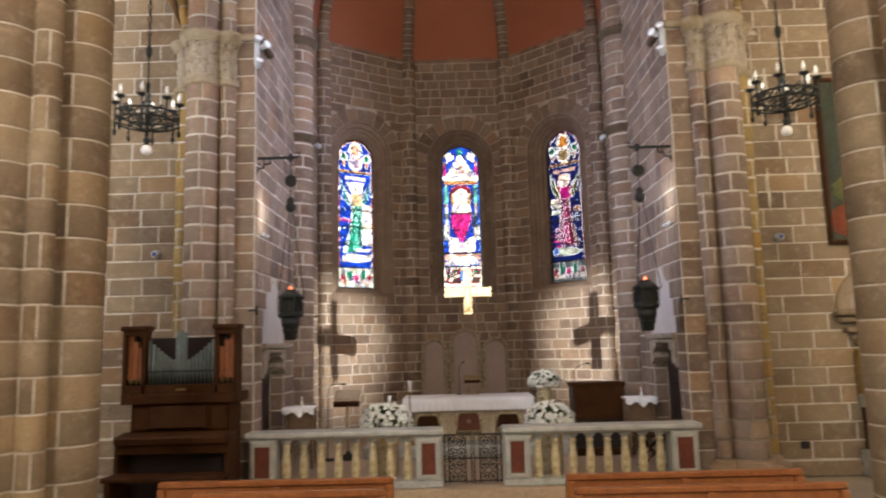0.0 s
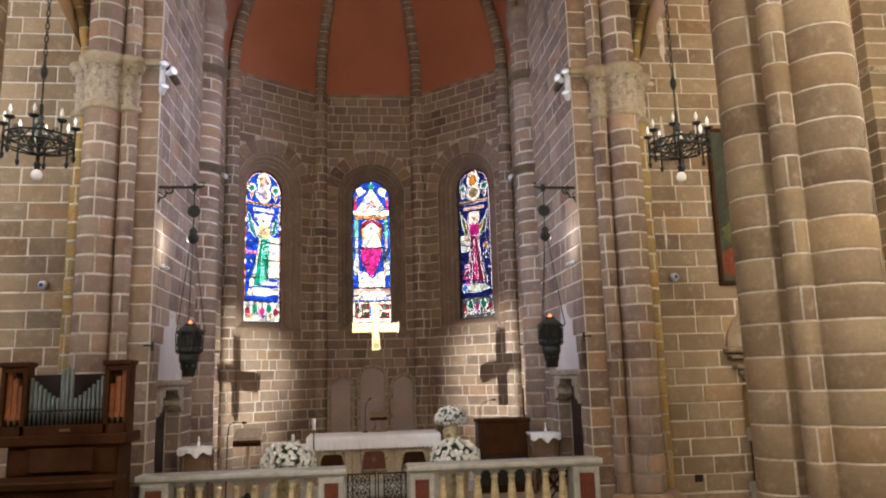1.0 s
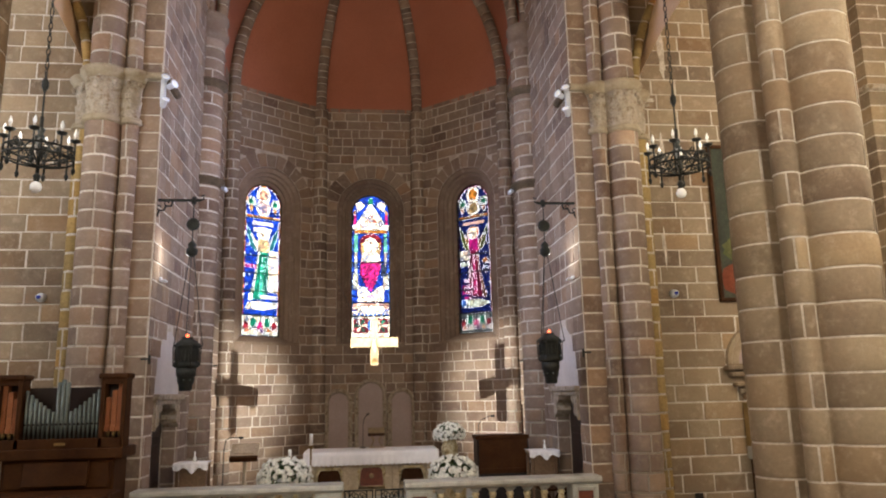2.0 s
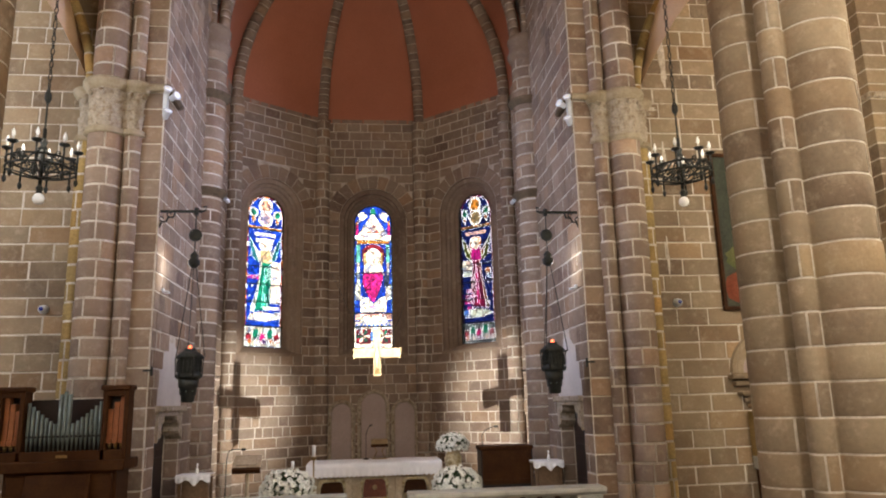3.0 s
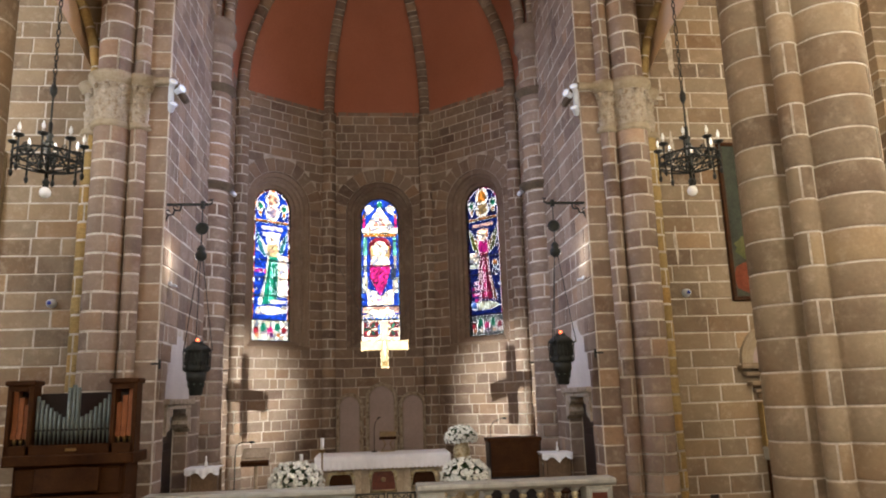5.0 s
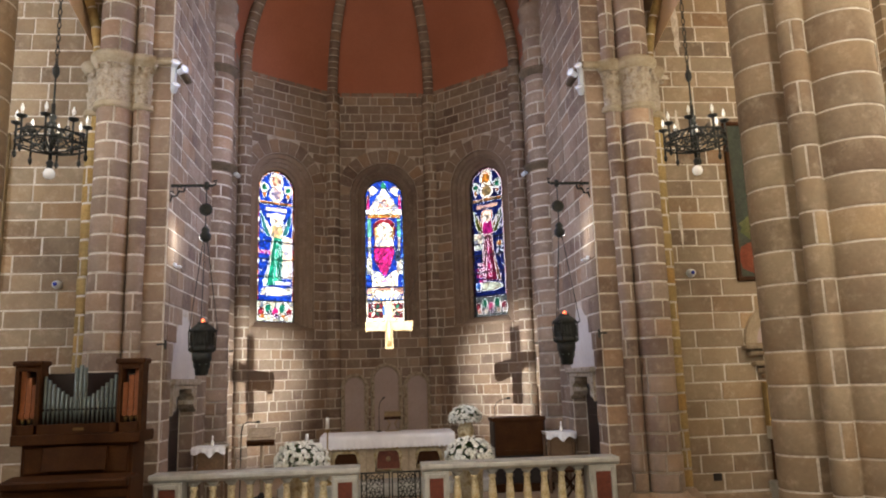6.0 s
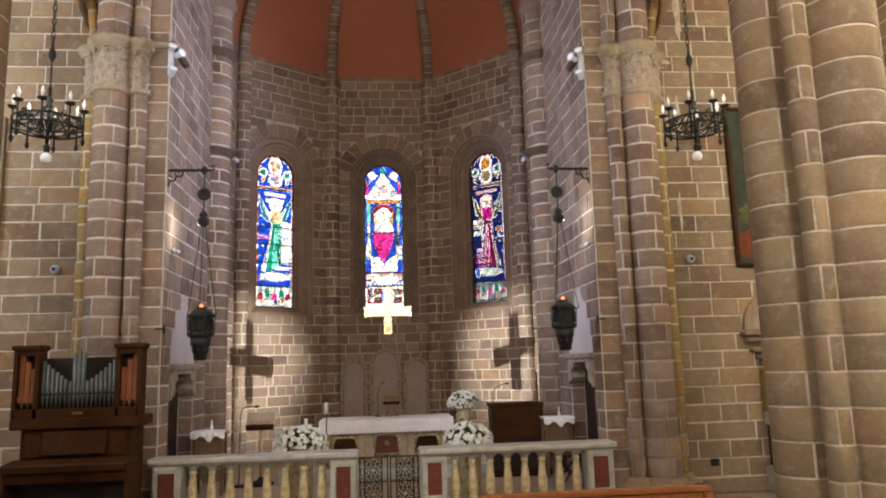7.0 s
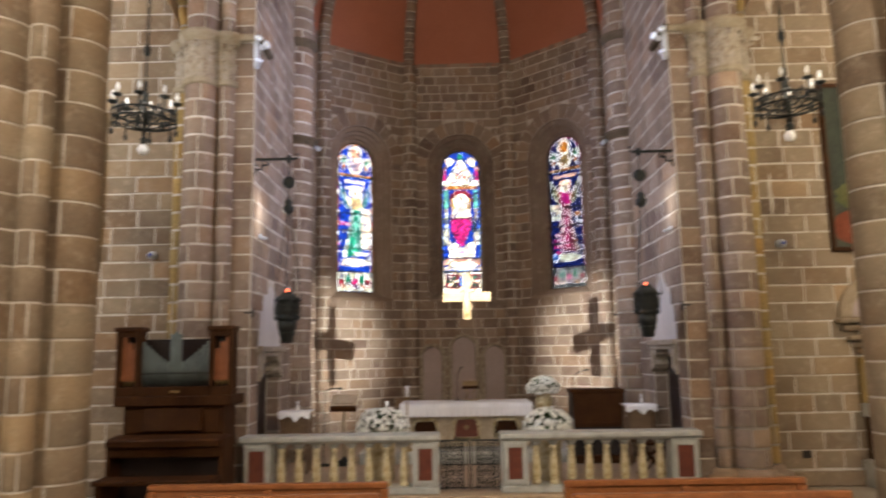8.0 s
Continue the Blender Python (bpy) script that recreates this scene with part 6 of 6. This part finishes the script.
used_dirs = {1: [], 2: [], 3: []}
blossoms = []
for k in range(3):
    rnd = random.Random(90 + k)
    bm = bmesh.new()
    for ring, (n, el, ln) in enumerate(((11, 0.15, 0.040), (9, 0.65, 0.034), (6, 1.1, 0.026))):
        for i in range(n):
            a = 2 * math.pi * (i + 0.5 * ring) / n + rnd.uniform(-0.1, 0.1)
            e = el + rnd.uniform(-0.12, 0.12)
            d, t = Vector((math.cos(a) * math.cos(e), math.sin(a) * math.cos(e), math.sin(e))), Vector((-math.sin(a), math.cos(a), 0))
            l = ln * rnd.uniform(0.85, 1.15)
            bm.faces.new([bm.verts.new(v) for v in (d * 0.004, d * l * 0.6 + t * 0.010, d * l + Vector((0, 0, 0.004)), d * l * 0.6 - t * 0.010)])
    me = bpy.data.meshes.new("blossom")
    bm.to_mesh(me), bm.free()
    me.materials.append(PETAL)
    blossoms.append(me)
bouquet(-1.19, 10.25, 0.865, 0.34, False, "low dome of white chrysanthemums behind the rail", 1)
bouquet(1.09, 10.1, 0.86, 0.315, False, "low dome of white chrysanthemums behind the rail", 2)
bouquet(1.34, 12.6, 1.24, 0.26, True, "white flowers in a vase on a stone stand", 3)

# ---- benches in the nave ----


def bench(x0, x1, y, label, back=0.88):
    th = thing("pew", ((x0 + x1) / 2, y, 0), label, "pew", "nave pews")
    h = (x1 - x0) / 2
    part("back_rail", box(-h, h, -0.035, 0.035, back - 0.05, back, 0.01), BENCH, th)
    part("back_panel", box(-h + 0.05, h - 0.05, -0.012, 0.012, 0.40, back - 0.05, 0.004), BENCH, th)
    for x in (-h, -0.03, h - 0.06):
        part("end_post", box(x, x + 0.06, -0.05, 0.04, 0.0, back - 0.05, 0.008), BENCH, th)
    part("lower_rail", box(-h + 0.05, h - 0.05, -0.025, 0.025, 0.34, 0.41, 0.006), BENCH, th)
    part("seat", box(-h + 0.04, h - 0.04, -0.42, -0.04, 0.40, 0.44, 0.008), BENCH, th)
    for x in (-h, h - 0.06):
        part("front_leg", box(x, x + 0.06, -0.42, -0.36, 0.0, 0.40, 0.006), BENCH, th)


bench(-2.62, -0.71, 5.88, "orange varnished wooden pew front with a middle post")
bench(0.67, 2.54, 5.83, "orange varnished wooden pew front with a middle post")
bench(-2.16, -0.73, 5.40, "orange varnished wooden pew with a low back")
bench(0.65, 2.60, 5.28, "orange varnished wooden pew with a low back")

# ---- paintings and wall niche in the aisles ----


def painting(x0, x1, z0, z1, label, blobs):
    th = thing("painting", ((x0 + x1) / 2, YE - 0.03, (z0 + z1) / 2), label, "painting", "aisle paintings")
    w, h = (x1 - x0) / 2, (z1 - z0) / 2
    part("canvas", box(-w + 0.05, w - 0.05, -0.02, 0.01, -h + 0.05, h - 0.05), CANVAS, th)
    for q in ((-w, w, h - 0.06, h), (-w, w, -h, -h + 0.06), (-w, -w + 0.06, -h + 0.06, h - 0.06), (w - 0.06, w, -h + 0.06, h - 0.06)):
        part("frame_bar", box(q[0], q[1], -0.05, 0.02, q[2], q[3], 0.01), PFRAME if x0 < 0 else WALNUT, th)
    for k, (cx, cz, rx, rz, mt) in enumerate(blobs):
        bm = bmesh.new()
        n = 18
        vs = [bm.verts.new((cx * w + rx * w * math.cos(2 * math.pi * i / n) * (1 + 0.18 * math.sin(3.1 * i + k)), -0.023 - 0.002 * k, cz * h + rz * h * math.sin(2 * math.pi * i / n))) for i in range(n)]
        bm.faces.new(vs)
        part("painted_shape", bm, mt, th)


CANVAS = textured("dark_oil_canvas", [(0.3, (0.035, 0.04, 0.032)), (0.7, (0.075, 0.085, 0.06))], 2.5, 0.75, 30, 0.1, 0.004, spec=0.12)
PFRAME = textured("dull_gilt_frame", [(0.3, (0.14, 0.10, 0.05)), (0.7, (0.24, 0.17, 0.08))], 5, 0.5, 30, 0.15, 0.004)
PRED = textured("dull_red_oil", [(0.3, (0.16, 0.04, 0.02)), (0.7, (0.25, 0.075, 0.04))], 4, 0.75, 30, 0.1, 0.004, spec=0.12)
PGREEN = textured("olive_oil_paint", [(0.3, (0.07, 0.085, 0.03)), (0.7, (0.16, 0.15, 0.06))], 4, 0.75, 30, 0.1, 0.004, spec=0.12)
painting(5.2, 6.7, 3.2, 5.67, "dark oil painting with dull red and olive shapes", [(-0.55, -0.72, 0.40, 0.2, PRED), (-0.5, -0.35, 0.35, 0.16, PGREEN), (0.2, 0.1, 0.4, 0.5, PGREEN), (0.1, -0.6, 0.4, 0.3, PRED)])
painting(-6.7, -5.25, 3.2, 5.5, "dark oil painting in a thin gilt frame", [(0.3, -0.4, 0.4, 0.3, PGREEN), (-0.3, 0.2, 0.4, 0.5, PRED)])

ni = thing("wall_niche", (5.78, YE, 0), "round arched stone wall niche on moulded corbels", "niche")
part("recess", arch_band([(0.0, -0.02), (0.04, -0.03), (0.12, -0.03), (0.14, -0.06), (0.2, -0.06), (0.21, 0.0)], 0.36, 2.28, 2.30), STONE, ni)
bm = bmesh.new()
bm.faces.new([bm.verts.new((x, -0.022, z)) for x, z in lancet(0.37, 2.28, 2.30)])
part("niche_back", bm, NICHE, ni)
for k, (z, w, d) in enumerate(((2.22, 0.62, 0.16), (2.12, 0.56, 0.13), (1.98, 0.50, 0.16), (1.88, 0.42, 0.10), (1.80, 0.36, 0.06))):
    part("corbel_moulding", box(-w, w, -d, 0.0, z - 0.03, z + 0.035, 0.015), STONE, ni)
sa = thing("side_altar", (6.3, YE - 0.35, 0), "dark wooden side altar with a white marble top", "altar")
part("steps", box(-0.95, 0.95, -0.5, 0.33, 0.0, 0.35, 0.02), MARBLE, sa)
part("cabinet", box(-0.86, 0.86, -0.3, 0.33, 0.35, 0.92, 0.01), WALNUT, sa)
part("top", box(-0.9, 0.9, -0.36, 0.33, 0.92, 1.1, 0.015), MARBLE, sa)
part("back_panel", box(-0.9, 0.9, 0.2, 0.33, 1.1, 1.72, 0.01), YELLOW, sa)
bx = thing("floor_socket_box", (4.62, YE, 0.42), "small dark socket box on the wall", "socket")
part("cover", box(-0.06, 0.06, -0.02, 0.0, -0.05, 0.05, 0.006), DARK, bx)

# stone skirting along the aisle walls and the chancel
for s in (-1, 1):
    bm = box(*sorted((s * 4.2, s * 9.0)), YE - 0.08, YE, 0.0, 0.2, 0.02)
    tagged(mesh_object("baseboard", bm, STONE), "low moulded stone skirting along the aisle wall", "skirting", "", "structure")

# unseen north aisle window behind the pier, added for its cool light
nw = new("window_4")
nw.matrix_world = pose(-9.0, 5.6, 6.6)
tagged(nw, "unseen plain window added in the north aisle wall", "window", "", "structure")
part("pane", box(-0.01, 0.02, -1.1, 1.1, -1.1, 1.1), DAYLIGHT, nw)
for q in ((-1.2, -1.1, -1.2, 1.2), (1.1, 1.2, -1.2, 1.2), (-1.1, 1.1, 1.1, 1.2), (-1.1, 1.1, -1.2, -1.1)):
    part("window_frame", box(-0.01, 0.05, q[0], q[1], q[2], q[3]), CARVED, nw)

# folding kneeler behind the rail
kn = thing("folding_stool", (2.55, 10.35, ZF), "dark wooden folding stool with crossed legs", "stool")
part("seat", box(-0.2, 0.2, -0.16, 0.16, 0.42, 0.45, 0.008), WALNUT, kn)
for y in (-0.13, 0.13):
    for q in (-1, 1):
        part("leg", tube([(q * 0.18, y, 0.0), (-q * 0.17, y, 0.43)], 0.014, 6), WALNUT, kn)

# pale plaster patches over cracks in the south aisle wall
for k, (x, z, w, h) in enumerate(((4.42, 4.05, 0.02, 0.34), (4.62, 7.25, 0.06, 0.42), (4.5, 5.6, 0.03, 0.3), (4.36, 6.42, 0.10, 0.035))):
    bm = bmesh.new()
    n = 16
    rnd = random.Random(300 + k)
    o = [(x + w * math.cos(2 * math.pi * i / n) * rnd.uniform(0.5, 1.3), z + h * math.sin(2 * math.pi * i / n) * rnd.uniform(0.85, 1.1)) for i in range(n)]
    a, b = [[bm.verts.new((px, y, pz)) for px, pz in o] for y in (YE - 0.014, YE + 0.01)]
    bm.faces.new(a), bm.faces.new(b[::-1])
    for i in range(n):
        bm.faces.new((a[i], b[i], b[(i + 1) % n], a[(i + 1) % n]))
    part("plaster_patch", bm, MORTAR, aisle_cores[1], "pale plaster patch over a crack")
